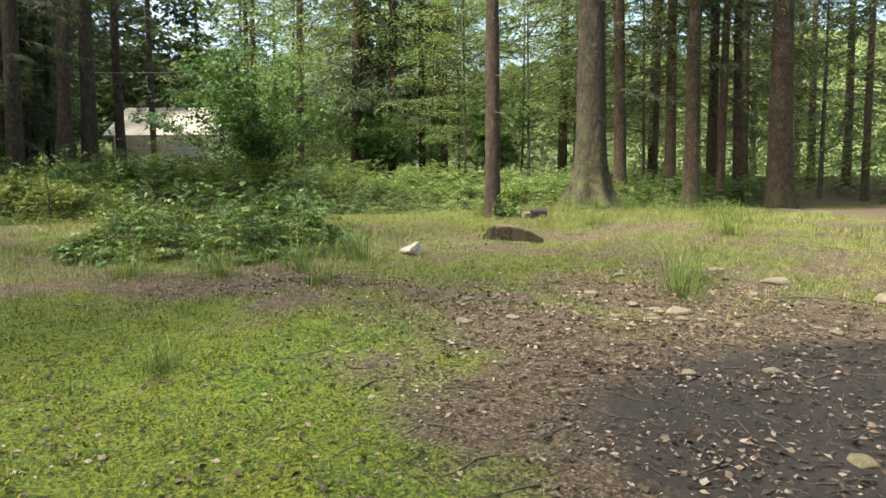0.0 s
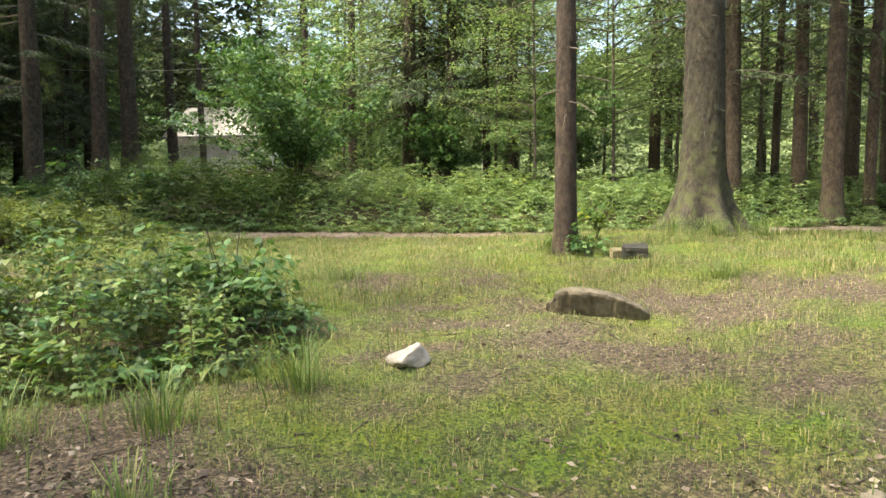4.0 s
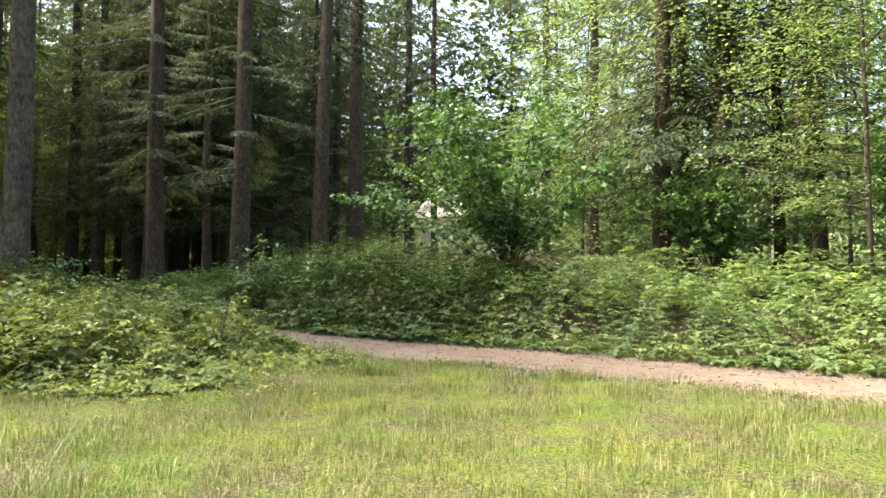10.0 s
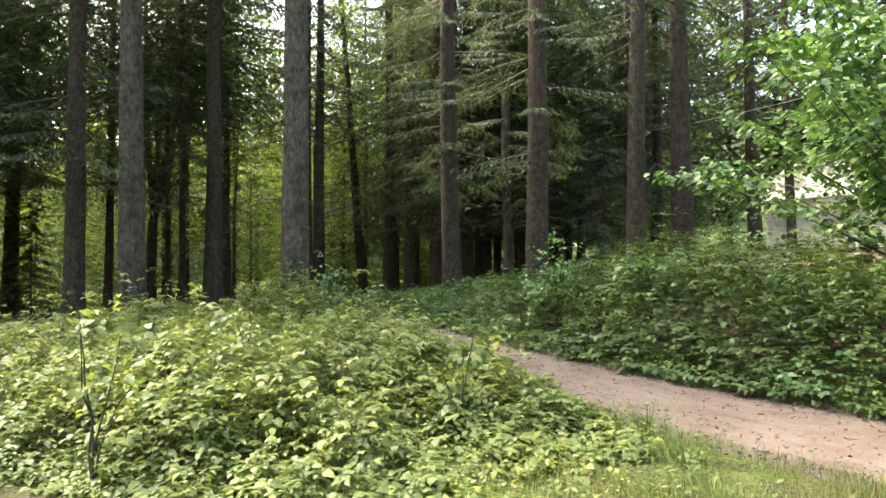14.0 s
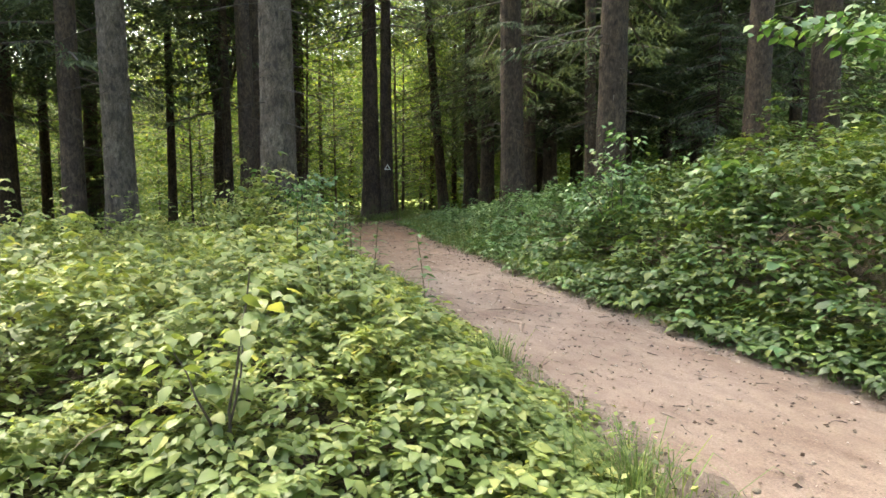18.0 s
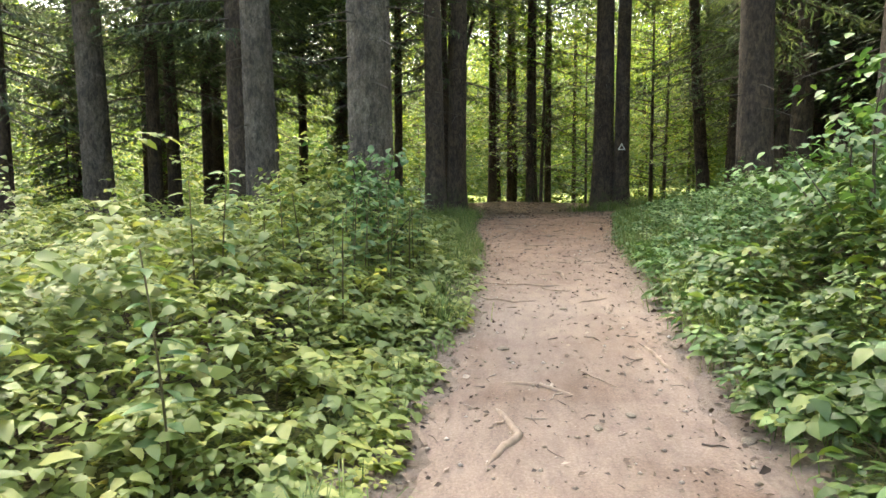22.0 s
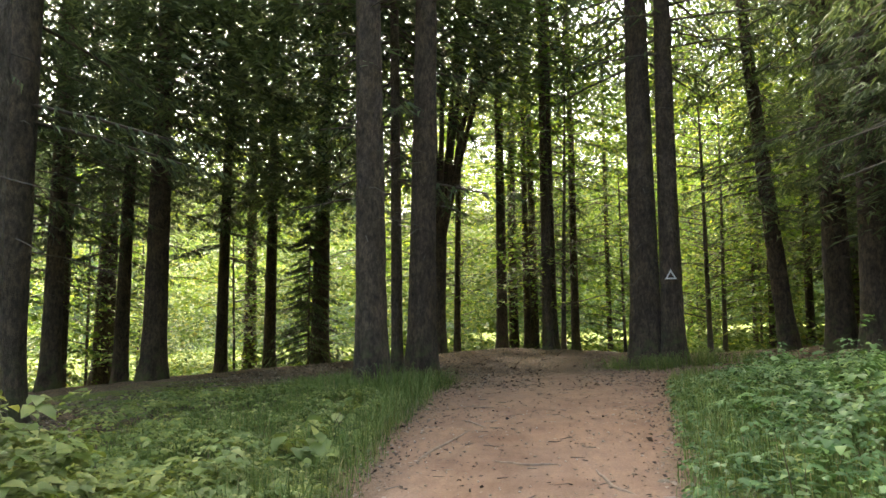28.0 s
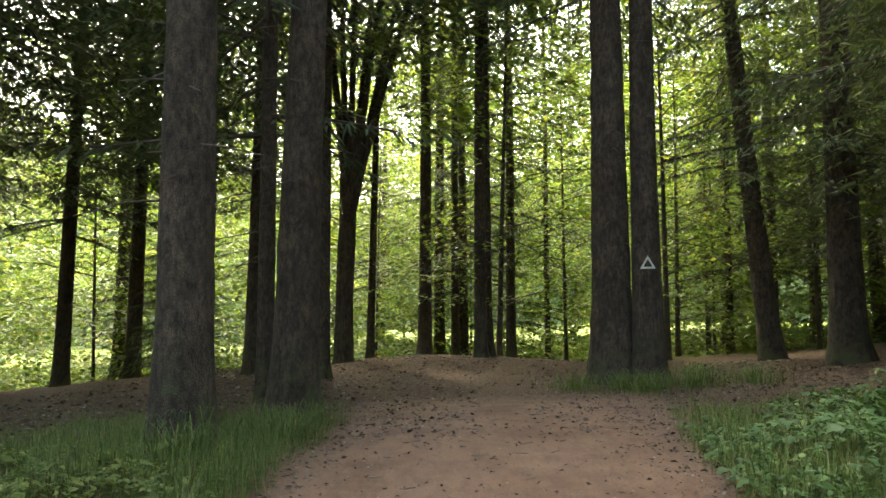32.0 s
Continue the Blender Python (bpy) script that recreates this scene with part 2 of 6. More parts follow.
def island_material(name, stops, rough=0.8, through=0.0):
    """Each separate piece takes its own colour from the stops."""
    def build(tree, nodes, links, p):
        geo = nodes.new("ShaderNodeNewGeometry")
        r = ramp(nodes, stops)
        links.new(geo.outputs["Random Per Island"], r.inputs[0])
        n = noise_tex(nodes, links, 25.0, 4)
        patch = ramp(nodes, [(0.3, (0.75, 0.75, 0.75)), (0.7, (1.15, 1.15, 1.15))])
        links.new(n.outputs[0], patch.inputs[0])
        col = mixed(nodes, links, 1.0, r.outputs[0], patch.outputs[0], "MULTIPLY")
        links.new(col, p.inputs["Base Color"])
        p.inputs["Roughness"].default_value = rough
        if through:
            tr = nodes.new("ShaderNodeBsdfTranslucent")
            links.new(col, tr.inputs[0])
            mx = nodes.new("ShaderNodeMixShader")
            mx.inputs[0].default_value = through
            links.new(p.outputs[0], mx.inputs[1])
            links.new(tr.outputs[0], mx.inputs[2])
            links.new(mx.outputs[0], nodes["Material Output"].inputs[0])
    return material(name, build)


EARTH = [(0.28, (0.104, 0.076, 0.061)), (0.5, (0.174, 0.131, 0.107)), (0.74, (0.27, 0.214, 0.181))]


def ground_build(tree, nodes, links, p):
    cover = nodes.new("ShaderNodeAttribute")
    cover.attribute_name = "cover"
    sep = nodes.new("ShaderNodeSeparateColor")
    links.new(cover.outputs["Color"], sep.inputs[0])
    fine = noise_tex(nodes, links, 26.0, 10, 0.8)
    mid = noise_tex(nodes, links, 3.4, 10, 0.8)
    tc = nodes.new("ShaderNodeTexCoord")
    flakes = nodes.new("ShaderNodeTexVoronoi")
    flakes.inputs["Scale"].default_value = 70.0
    links.new(tc.outputs["Object"], flakes.inputs["Vector"])
    hue = noise_tex(nodes, links, 1.1, 6, 0.65)
    speck = nodes.new("ShaderNodeMath")
    speck.operation = "MULTIPLY_ADD"
    speck.inputs[1].default_value = 0.4
    bw = nodes.new("ShaderNodeSeparateColor")
    links.new(flakes.outputs["Color"], bw.inputs[0])
    links.new(bw.outputs[0], speck.inputs[0])
    lower = nodes.new("ShaderNodeMath")
    lower.operation = "SUBTRACT"
    lower.inputs[1].default_value = 0.2
    links.new(fine.outputs[0], lower.inputs[0])
    links.new(lower.outputs[0], speck.inputs[2])
    litter = ramp(nodes, [(0.24, (0.008, 0.006, 0.004)), (0.46, (0.055, 0.038, 0.024)), (0.64, (0.135, 0.097, 0.062)), (0.8, (0.28, 0.22, 0.155))])
    links.new(speck.outputs[0], litter.inputs[0])
    axes = nodes.new("ShaderNodeSeparateXYZ")
    links.new(tc.outputs["Object"], axes.inputs[0])
    along = nodes.new("ShaderNodeMapRange")
    along.inputs[1].default_value, along.inputs[2].default_value = -13.0, -20.0
    links.new(axes.outputs[0], along.inputs[0])
    needle_litter = mixed(nodes, links, 1.0, litter.outputs[0], (1.12, 0.92, 0.74), "MULTIPLY")
    litter_col = mixed(nodes, links, along.outputs[0], litter.outputs[0], needle_litter)
    moss = ramp(nodes, [(0.26, (0.016, 0.032, 0.003)), (0.46, (0.07, 0.108, 0.006)), (0.66, (0.165, 0.195, 0.012))])
    links.new(speck.outputs[0], moss.inputs[0])
    warm = ramp(nodes, [(0.38, (0.78, 0.95, 0.85)), (0.5, (1, 1, 1)), (0.66, (1.2, 1.02, 1.1))])
    links.new(hue.outputs[0], warm.inputs[0])
    moss_col = mixed(nodes, links, 1.0, moss.outputs[0], warm.outputs[0], "MULTIPLY")
    soil = ramp(nodes, [(0.3, (0.01, 0.0085, 0.008)), (0.7, (0.045, 0.037, 0.033))])
    links.new(fine.outputs[0], soil.inputs[0])

    def masked(channel, noise_out, lo, hi):
        a = nodes.new("ShaderNodeMath")
        a.operation = "MULTIPLY_ADD"
        a.inputs[1].default_value, a.inputs[2].default_value = 1.0, 0.0
        links.new(channel, a.inputs[0])
        s = nodes.new("ShaderNodeMath")
        s.operation = "ADD"
        links.new(a.outputs[0], s.inputs[0])
        links.new(noise_out, s.inputs[1])
        r = ramp(nodes, [(lo, (0, 0, 0)), (hi, (1, 1, 1))])
        half = nodes.new("ShaderNodeMath")
        half.operation = "MULTIPLY"
        half.inputs[1].default_value = 0.5
        links.new(s.outputs[0], half.inputs[0])
        links.new(half.outputs[0], r.inputs[0])
        return r.outputs[0]
    col = mixed(nodes, links, masked(sep.outputs[0], mid.outputs[0], 0.41, 0.61), litter_col, moss_col)
    col = mixed(nodes, links, masked(sep.outputs[1], mid.outputs[0], 0.46, 0.6), col, soil.outputs[0])
    earth = ramp(nodes, EARTH)
    links.new(fine.outputs[0], earth.inputs[0])
    earth_col = mixed(nodes, links, along.outputs[0], earth.outputs[0], mixed(nodes, links, 1.0, earth.outputs[0], (1.2, 0.95, 0.72), "MULTIPLY"))
    col = mixed(nodes, links, masked(sep.outputs[2], mid.outputs[0], 0.4, 0.62), col, earth_col)
    links.new(col, p.inputs["Base Color"])
    p.inputs["Roughness"].default_value = 0.95
    add = nodes.new("ShaderNodeMath")
    add.operation = "ADD"
    links.new(fine.outputs[0], add.inputs[0])
    links.new(mid.outputs[0], add.inputs[1])
    bump(nodes, links, add.outputs[0], 0.9, 0.03, p)


GROUND = material("forest floor", ground_build)


def path_build(tree, nodes, links, p):
    fine = noise_tex(nodes, links, 70.0, 10, 0.75)
    mid = noise_tex(nodes, links, 1.3, 7, 0.65)
    drag = noise_tex(nodes, links, 9.0, 6, 0.7, (0.35, 1.0, 1.0))
    a = ramp(nodes, EARTH)
    links.new(fine.outputs[0], a.inputs[0])
    b = ramp(nodes, [(0.34, (0.74, 0.66, 0.6)), (0.5, (0.98, 0.95, 0.93)), (0.66, (1.12, 1.12, 1.12))])
    links.new(mid.outputs[0], b.inputs[0])
    c = ramp(nodes, [(0.3, (0.72, 0.7, 0.68)), (0.55, (1.0, 1.0, 1.0)), (0.75, (1.1, 1.09, 1.07))])
    links.new(drag.outputs[0], c.inputs[0])
    col = mixed(nodes, links, 1.0, a.outputs[0], b.outputs[0], "MULTIPLY")
    col = mixed(nodes, links, 1.0, col, c.outputs[0], "MULTIPLY")
    where = nodes.new("ShaderNodeTexCoord")
    axes = nodes.new("ShaderNodeSeparateXYZ")
    links.new(where.outputs["Object"], axes.inputs[0])
    along = nodes.new("ShaderNodeMapRange")
    along.inputs[1].default_value, along.inputs[2].default_value = -13.0, -20.0
    links.new(axes.outputs[0], along.inputs[0])
    needle_earth = mixed(nodes, links, 1.0, col, (1.2, 0.95, 0.72), "MULTIPLY")
    links.new(mixed(nodes, links, along.outputs[0], col, needle_earth), p.inputs["Base Color"])
    p.inputs["Roughness"].default_value = 0.95
    add = nodes.new("ShaderNodeMath")
    add.operation = "MULTIPLY_ADD"
    add.inputs[1].default_value = 0.3
    links.new(fine.outputs[0], add.inputs[0])
    links.new(drag.outputs[0], add.inputs[2])
    bump(nodes, links, add.outputs[0], 0.55, 0.025, p)


PATH_DIRT = material("trodden earth", path_build)
BARK = bark_material("spruce bark", (0.02, 0.014, 0.01), (0.115, 0.084, 0.06), (0.07, 0.085, 0.03))
BARK_PALE = bark_material("pale grey bark", (0.036, 0.03, 0.024), (0.172, 0.145, 0.116), (0.09, 0.1, 0.05), 7.0, 0.6)
BARK_RED = bark_material("red flaking bark", (0.014, 0.01, 0.008), (0.082, 0.054, 0.039), (0.09, 0.1, 0.03), 8.0, 0.4)
BARK_MOSSY = bark_material("mossy old bark", (0.016, 0.013, 0.01), (0.075, 0.062, 0.044), (0.075, 0.085, 0.028), 9.0, 3.0)
TWIG = plain_material("twig bark", (0.035, 0.028, 0.022), (0.1, 0.08, 0.062), 12.0, 0.9, 0.003)
TWIG_DRY = island_material("dry bleached twig", [(0.0, (0.05, 0.036, 0.028)), (0.5, (0.13, 0.1, 0.08)), (1.0, (0.3, 0.25, 0.21))], 0.85)
NEEDLES = leaf_material("spruce needles", (0.042, 0.062, 0.036), (0.085, 0.116, 0.06), (0.135, 0.165, 0.085), 0.4, 0.65, (1.25, 1.2, 0.75))
LEAF_BRAMBLE = leaf_material("bramble leaf", (0.104, 0.152, 0.045), (0.196, 0.253, 0.078), (0.312, 0.334, 0.116), 0.42, 0.5, (1.4, 1.22, 0.7))
LEAF_BEECH = leaf_material("beech leaf", (0.046, 0.095, 0.022), (0.104, 0.17, 0.04), (0.19, 0.222, 0.056), 0.6, 0.5)
LEAF_HAZEL = leaf_material("hazel leaf", (0.044, 0.1, 0.033), (0.092, 0.182, 0.058), (0.165, 0.25, 0.078), 0.34, 0.5, (1.3, 1.22, 0.72))
# darker copy of the bramble leaf, with the bank's shade put into its colour
LEAF_BANK = leaf_material("shade-darkened bramble leaf", (0.03, 0.064, 0.016), (0.074, 0.126, 0.03), (0.145, 0.185, 0.042), 0.35, 0.5)
LEAF_PALE = leaf_material("pale layered leaf", (0.098, 0.155, 0.066), (0.185, 0.258, 0.118), (0.27, 0.318, 0.165), 0.48, 0.5, (1.25, 1.22, 0.75))
CANE = plain_material("bramble cane", (0.06, 0.05, 0.025), (0.14, 0.12, 0.05), 20.0, 0.7, 0.001)
MOSS = island_material("moss tuft", [(0.0, (0.035, 0.062, 0.003)), (0.5, (0.105, 0.148, 0.006)), (0.85, (0.19, 0.215, 0.012)), (1.0, (0.26, 0.235, 0.035))], 0.85, 0.3)
GRASS = island_material("grass blade", [(0.0, (0.075, 0.115, 0.025)), (0.5, (0.16, 0.2, 0.05)), (0.75, (0.27, 0.255, 0.09)), (1.0, (0.4, 0.31, 0.18))], 0.6, 0.35)
GRASS_DEEP = island_material("deep green grass blade", [(0.0, (0.06, 0.105, 0.022)), (0.6, (0.135, 0.2, 0.045)), (0.92, (0.22, 0.255, 0.065)), (1.0, (0.34, 0.29, 0.15))], 0.6, 0.4)
DEAD_LEAF = island_material("dead leaf", [(0.0, (0.018, 0.011, 0.008)), (0.4, (0.075, 0.05, 0.034)), (0.75, (0.19, 0.14, 0.104)), (1.0, (0.34, 0.28, 0.23))], 0.75, 0.1)
STONE = plain_material("grey brown stone", (0.085, 0.07, 0.05), (0.24, 0.2, 0.155), 9.0, 0.85, 0.012)
STONE_WHITE = plain_material("white stone", (0.2, 0.17, 0.15), (0.41, 0.365, 0.335), 10.0, 0.85, 0.02)
STONE_DARK = plain_material("dark wet stone", (0.012, 0.011, 0.01), (0.045, 0.041, 0.035), 8.0, 0.7, 0.012)
BOULDER = plain_material("brown boulder", (0.034, 0.027, 0.018), (0.2, 0.165, 0.118), 9.0, 0.9, 0.05)
GRAVEL = island_material("path gravel", [(0.0, (0.1, 0.075, 0.055)), (0.6, (0.26, 0.21, 0.165)), (1.0, (0.42, 0.37, 0.32))], 0.85)
STONE_MOSSY = plain_material("brown mossy stone", (0.09, 0.075, 0.045), (0.22, 0.19, 0.11), 10.0, 0.9, 0.012)
ROOT = plain_material("worn root", (0.14, 0.1, 0.074), (0.29, 0.22, 0.17), 14.0, 0.85, 0.004)
RENDERED = plain_material("white render", (0.68, 0.68, 0.66), (0.82, 0.81, 0.79), 5.0, 0.9, 0.003)
ROOF = plain_material("pale roof", (0.5, 0.46, 0.44), (0.68, 0.64, 0.61), 4.0, 0.6, 0.01)
GUTTER = plain_material("dark gutter", (0.12, 0.12, 0.12), (0.2, 0.2, 0.2), 8.0, 0.5, 0.001)
POLE = plain_material("weathered pole", (0.3, 0.28, 0.25), (0.48, 0.46, 0.42), 12.0, 0.8, 0.003)
WHITE_PAINT = plain_material("white paint", (0.7, 0.7, 0.68), (0.82, 0.82, 0.8), 20.0, 0.6, 0.001)

# ---- the lie of the land ----
LAND = (1.258, -0.508, 0.049, 0.548, -0.611, -0.909, 1.133, 0.082, -0.045, 1.983, -1.053, 0.638, -0.861, 0.395, 1.382)


BUMPS = ((-34.0, 19.8, 4.2, 0.5), (1.1, 10.0, 1.9, -0.14), (2.4, 15.2, 2.2, 0.14), (-23.0, 17.2, 1.6, 0.12), (-14.0, 30.0, 6.5, 0.75), (-5.0, 30.0, 6.5, 0.8), (5.0, 29.0, 6.5, 0.6))   # x, y, reach, height


def land(x, y):
    """Height of the ground without its small bumps."""
    u, v = np.tanh((x + 12.0) / 22.0), np.tanh((y - 15.0) / 14.0)
    terms = (1.0 + 0 * u, u, v, u * u, u * v, v * v, u**3, u * u * v, u * v * v, v**3, u**4, u**3 * v, u * u * v * v, u * v**3, v**4)
    return sum(c * t for c, t in zip(LAND, terms)) + sum(h * np.exp(-((x - a) ** 2 + (y - b) ** 2) / w**2) for a, b, w, h in BUMPS)


TRACK_X = np.array([-60.0, -45.0, -33.0, -26.0, -22.0, -20.0, -17.5, -15.0, -13.0, -11.0, -8.5, -6.0, -3.5, -1.5, 0.5, 4.0, 10.0, 30.0])
TRACK_Y = np.array([24.5, 22.8, 21.0, 20.4, 20.0, 19.82, 19.68, 19.55, 19.45, 19.28, 19.15, 19.1, 19.2, 18.9, 18.5, 18.75, 19.6, 23.0])
TRACK_W = np.array([1.3, 1.5, 1.9, 1.9, 1.58, 1.42, 1.08, 0.95, 0.9, 0.88, 0.92, 1.02, 0.98, 0.95, 1.0, 0.9, 0.8, 0.8])


def track(x):
    """The footpath's middle line and half width at x."""
    return np.interp(x, TRACK_X, TRACK_Y), np.interp(x, TRACK_X, TRACK_W)


def ground(x, y):
    x, y = np.asarray(x, float), np.asarray(y, float)
    mid, half = track(x)
    on = np.exp(-(((y - mid) / (half + 0.3)) ** 4))
    return land(x, y) + (0.05 * waves(x, y, 2.5, 3) + 0.02 * waves(x, y, 0.7, 4, 2)) * (1 - 0.7 * on) - 0.04 * on


def smooth(a, b, v):
    s = np.clip((v - a) / (b - a), 0, 1)
    return s * s * (3 - 2 * s)


def spot(x, y, cx, cy, rx, ry):
    """1 in the middle of an oval, 0 from its rim on."""
    return np.clip(1.25 - np.hypot((x - cx) / rx, (y - cy) / ry) * 1.25, 0, 1)


def grid_lines(lo, hi, step, far):
    inner = np.arange(lo, hi + step / 2, step)
    out, w = [], step
    p = 0.0
    while p < far:
        w *= 1.35
        p += w
        out.append(p)
    out = np.array(out)
    return np.concatenate([lo - out[::-1], inner, hi + out])


gx, gy = np.meshgrid(grid_lines(-33, 9, 0.2, 600), grid_lines(-3, 33, 0.2, 600), indexing="ij")
gz = ground(gx, gy)
nx, ny = gx.shape
gi, gj = np.meshgrid(np.arange(nx - 1), np.arange(ny - 1), indexing="ij")
q = gi * ny + gj
me = mesh_np("ground", np.stack([gx, gy, gz], -1).reshape(-1, 3), np.stack([q, q + ny, q + ny + 1, q + 1], -1).reshape(-1, 4), True)
# cover: red is moss and turf, green is bare dark soil
def turf_at(x, y):
    """How far moss and turf cover the ground; far off, green stands for sunlight."""
    t = smooth(9.5, 6.0, np.hypot((x + 0.5) * 0.9, (y - 13.0) * 0.8)) * np.interp(y, [2.0, 4.5, 7.0, 9.5, 12.5], [0.3, 0.42, 0.44, 0.46, 0.6])
    t = np.maximum(t, 0.98 * np.clip(1.6 * spot(x, y, -2.7, 3.2, 3.9, 4.0) + 0.35 * waves(x, y, 1.4, 23) - 0.1, 0, 1) * smooth(6.8, 4.6, np.hypot(x + 2.7, y - 3.2)))
    t = np.maximum(t, 0.6 * smooth(3.2, 2.0, np.abs(y - np.interp(x, TRACK_X, TRACK_Y))) * (x > -24))
    # brighter green past the path's end, coloured in for the sunlit strip there
    t = np.maximum(t, 0.8 * smooth(-36.0, -41.0, x))
    t = np.maximum(t, 0.62 * spot(x, y, -23.5, 13.6, 5.5, 3.6))
    t = t - 0.42 * spot(x, y, -1.9, 6.5, 1.9, 0.6) + 0.22 * spot(x, y, 0.3, 7.4, 1.8, 1.2)
    t = t * (1 - 0.5 * spot(x, y, 1.9, 4.4, 2.2, 3.0)) + (0.3 * waves(x, y, 1.6, 21) + 0.2 * waves(x, y, 0.6, 22)) * np.interp(y, [9, 14], [1, 0.8])
    return t - 0.2 * spot(x, y, 0.9, 8.9, 1.2, 0.7) - 0.12 * spot(x, y, -0.8, 11.2, 1.6, 0.8) - 0.3 * spot(x, y, 2.8, 10.6, 1.8, 1.0)


turf = turf_at(gx, gy)
soil = 2.0 * spot(gx, gy, 2.9, 3.1, 2.8, 1.9)
trod = np.clip(1.0 - 1.6 * np.maximum(np.abs(gy - track(gx)[0]) - track(gx)[1] + 0.12, 0), 0, 1) * smooth(-29.0, -25.5, gx)
cov = np.stack([np.clip(turf, 0, 1), np.clip(soil, 0, 1), trod, 1 + 0 * gx], -1).reshape(-1, 4)
att = me.color_attributes.new("cover", "FLOAT_COLOR", "POINT")
att.data.foreach_set("color", cov.astype(np.float32).ravel())
tagged(put("ground", me, GROUND), "mossy forest floor with leaf litter and bare soil", "ground", kind="structure")

# ---- the footpath ----
px = np.arange(-27.6, 28.0, 0.09)
mid, half = track(px)
ps = np.linspace(-1, 1, 27)
edge = half[:, None] * (1 + 0.17 * waves(px[:, None] + 0 * ps, 3 * np.sign(ps)[None] + 0 * px[:, None], 0.9, 31, 4))
pX = px[:, None] + 0 * ps
pY = mid[:, None] + ps[None] * edge
pZ = ground(pX, pY) + 0.022 - 0.07 * np.abs(ps[None]) ** 6 + 0.008 * waves(pX, pY, 0.35, 33) - 0.06 * smooth(-26.0, -27.5, pX)
i, j = np.meshgrid(np.arange(len(px) - 1), np.arange(len(ps) - 1), indexing="ij")
q = i * len(ps) + j
def surface(x, y):
    """Height of the ground, or of the trodden earth that lies over it."""
    mid, half = track(x)
    side = np.minimum(np.abs(y - mid) / half, 1.3)
    return np.maximum(ground(x, y), ground(x, y) + 0.024 - 0.07 * side ** 6 + 0.008 * waves(x, y, 0.35, 33) - 0.06 * smooth(-26.0, -27.5, x))


me = mesh_np("footpath", np.stack([pX, pY, pZ], -1).reshape(-1, 3), np.stack([q, q + len(ps), q + len(ps) + 1, q + 1], -1).reshape(-1, 4), True)
tagged(put("footpath", me, PATH_DIRT), "trodden reddish earth footpath with small stones", "path", kind="structure")


# ---- trees ----
def trunk_mesh(name, height, dia, r, flare=1.5, lean=(0, 0), sides=16, top=0.25, flaky=0.0):
    low = np.linspace(1.04, 7.0, 150) if flaky else np.linspace(1.4, 9.0, 26) if sides > 12 else np.linspace(1.7, 9.0, 6)
    z = np.concatenate([[-0.4, 0.0, 0.12, 0.3, 0.6, 1.0], low, np.linspace(10.5, height, 7) if height > 11 else [height + 0.01]])
    z = z[z <= height + 0.02]
    a = np.arange(sides) * 2 * np.pi / sides
    rad = dia / 2 * (1 - (1 - top) * np.clip(z / height, 0, 1) ** 0.9)
    swell = 1 + (flare - 1) * np.exp(-np.maximum(z, 0) / (0.45 * dia + 0.15))
    lobes = 1 + 0.28 * (flare - 1) * np.exp(-np.maximum(z, 0) / 0.5)[:, None] * np.sin(a * r.choice([4, 5, 6]) + r.rand() * 6)[None] + r.normal(0, 0.018, (len(z), sides))
    if flaky:
        grain = waves(np.cos(a)[None] * dia * 0.7 + 0 * z[:, None], z[:, None] * 0.7 + np.sin(a)[None] * dia * 0.7, 0.22, 5, 4)
        lobes = lobes + flaky * np.maximum(grain, -0.4) * (z < 7.1)[:, None] / dia
    bend = 0.03 * np.sin(z * 0.35 + r.rand() * 6) * (z > 0)
    x = (rad * swell)[:, None] * lobes * np.cos(a) + (lean[0] * z + bend)[:, None]
    y = (rad * swell)[:, None] * lobes * np.sin(a) + (lean[1] * z + bend * 0.6)[:, None]
    v = np.stack([x, y, z[:, None] + 0 * a], -1).reshape(-1, 3)
    i, j = np.meshgrid(np.arange(len(z) - 1), np.arange(sides), indexing="ij")
    k = (j + 1) % sides
    return mesh_np(name, v, np.stack([i * sides + j, i * sides + k, (i + 1) * sides + k, (i + 1) * sides + j], -1).reshape(-1, 4), True)


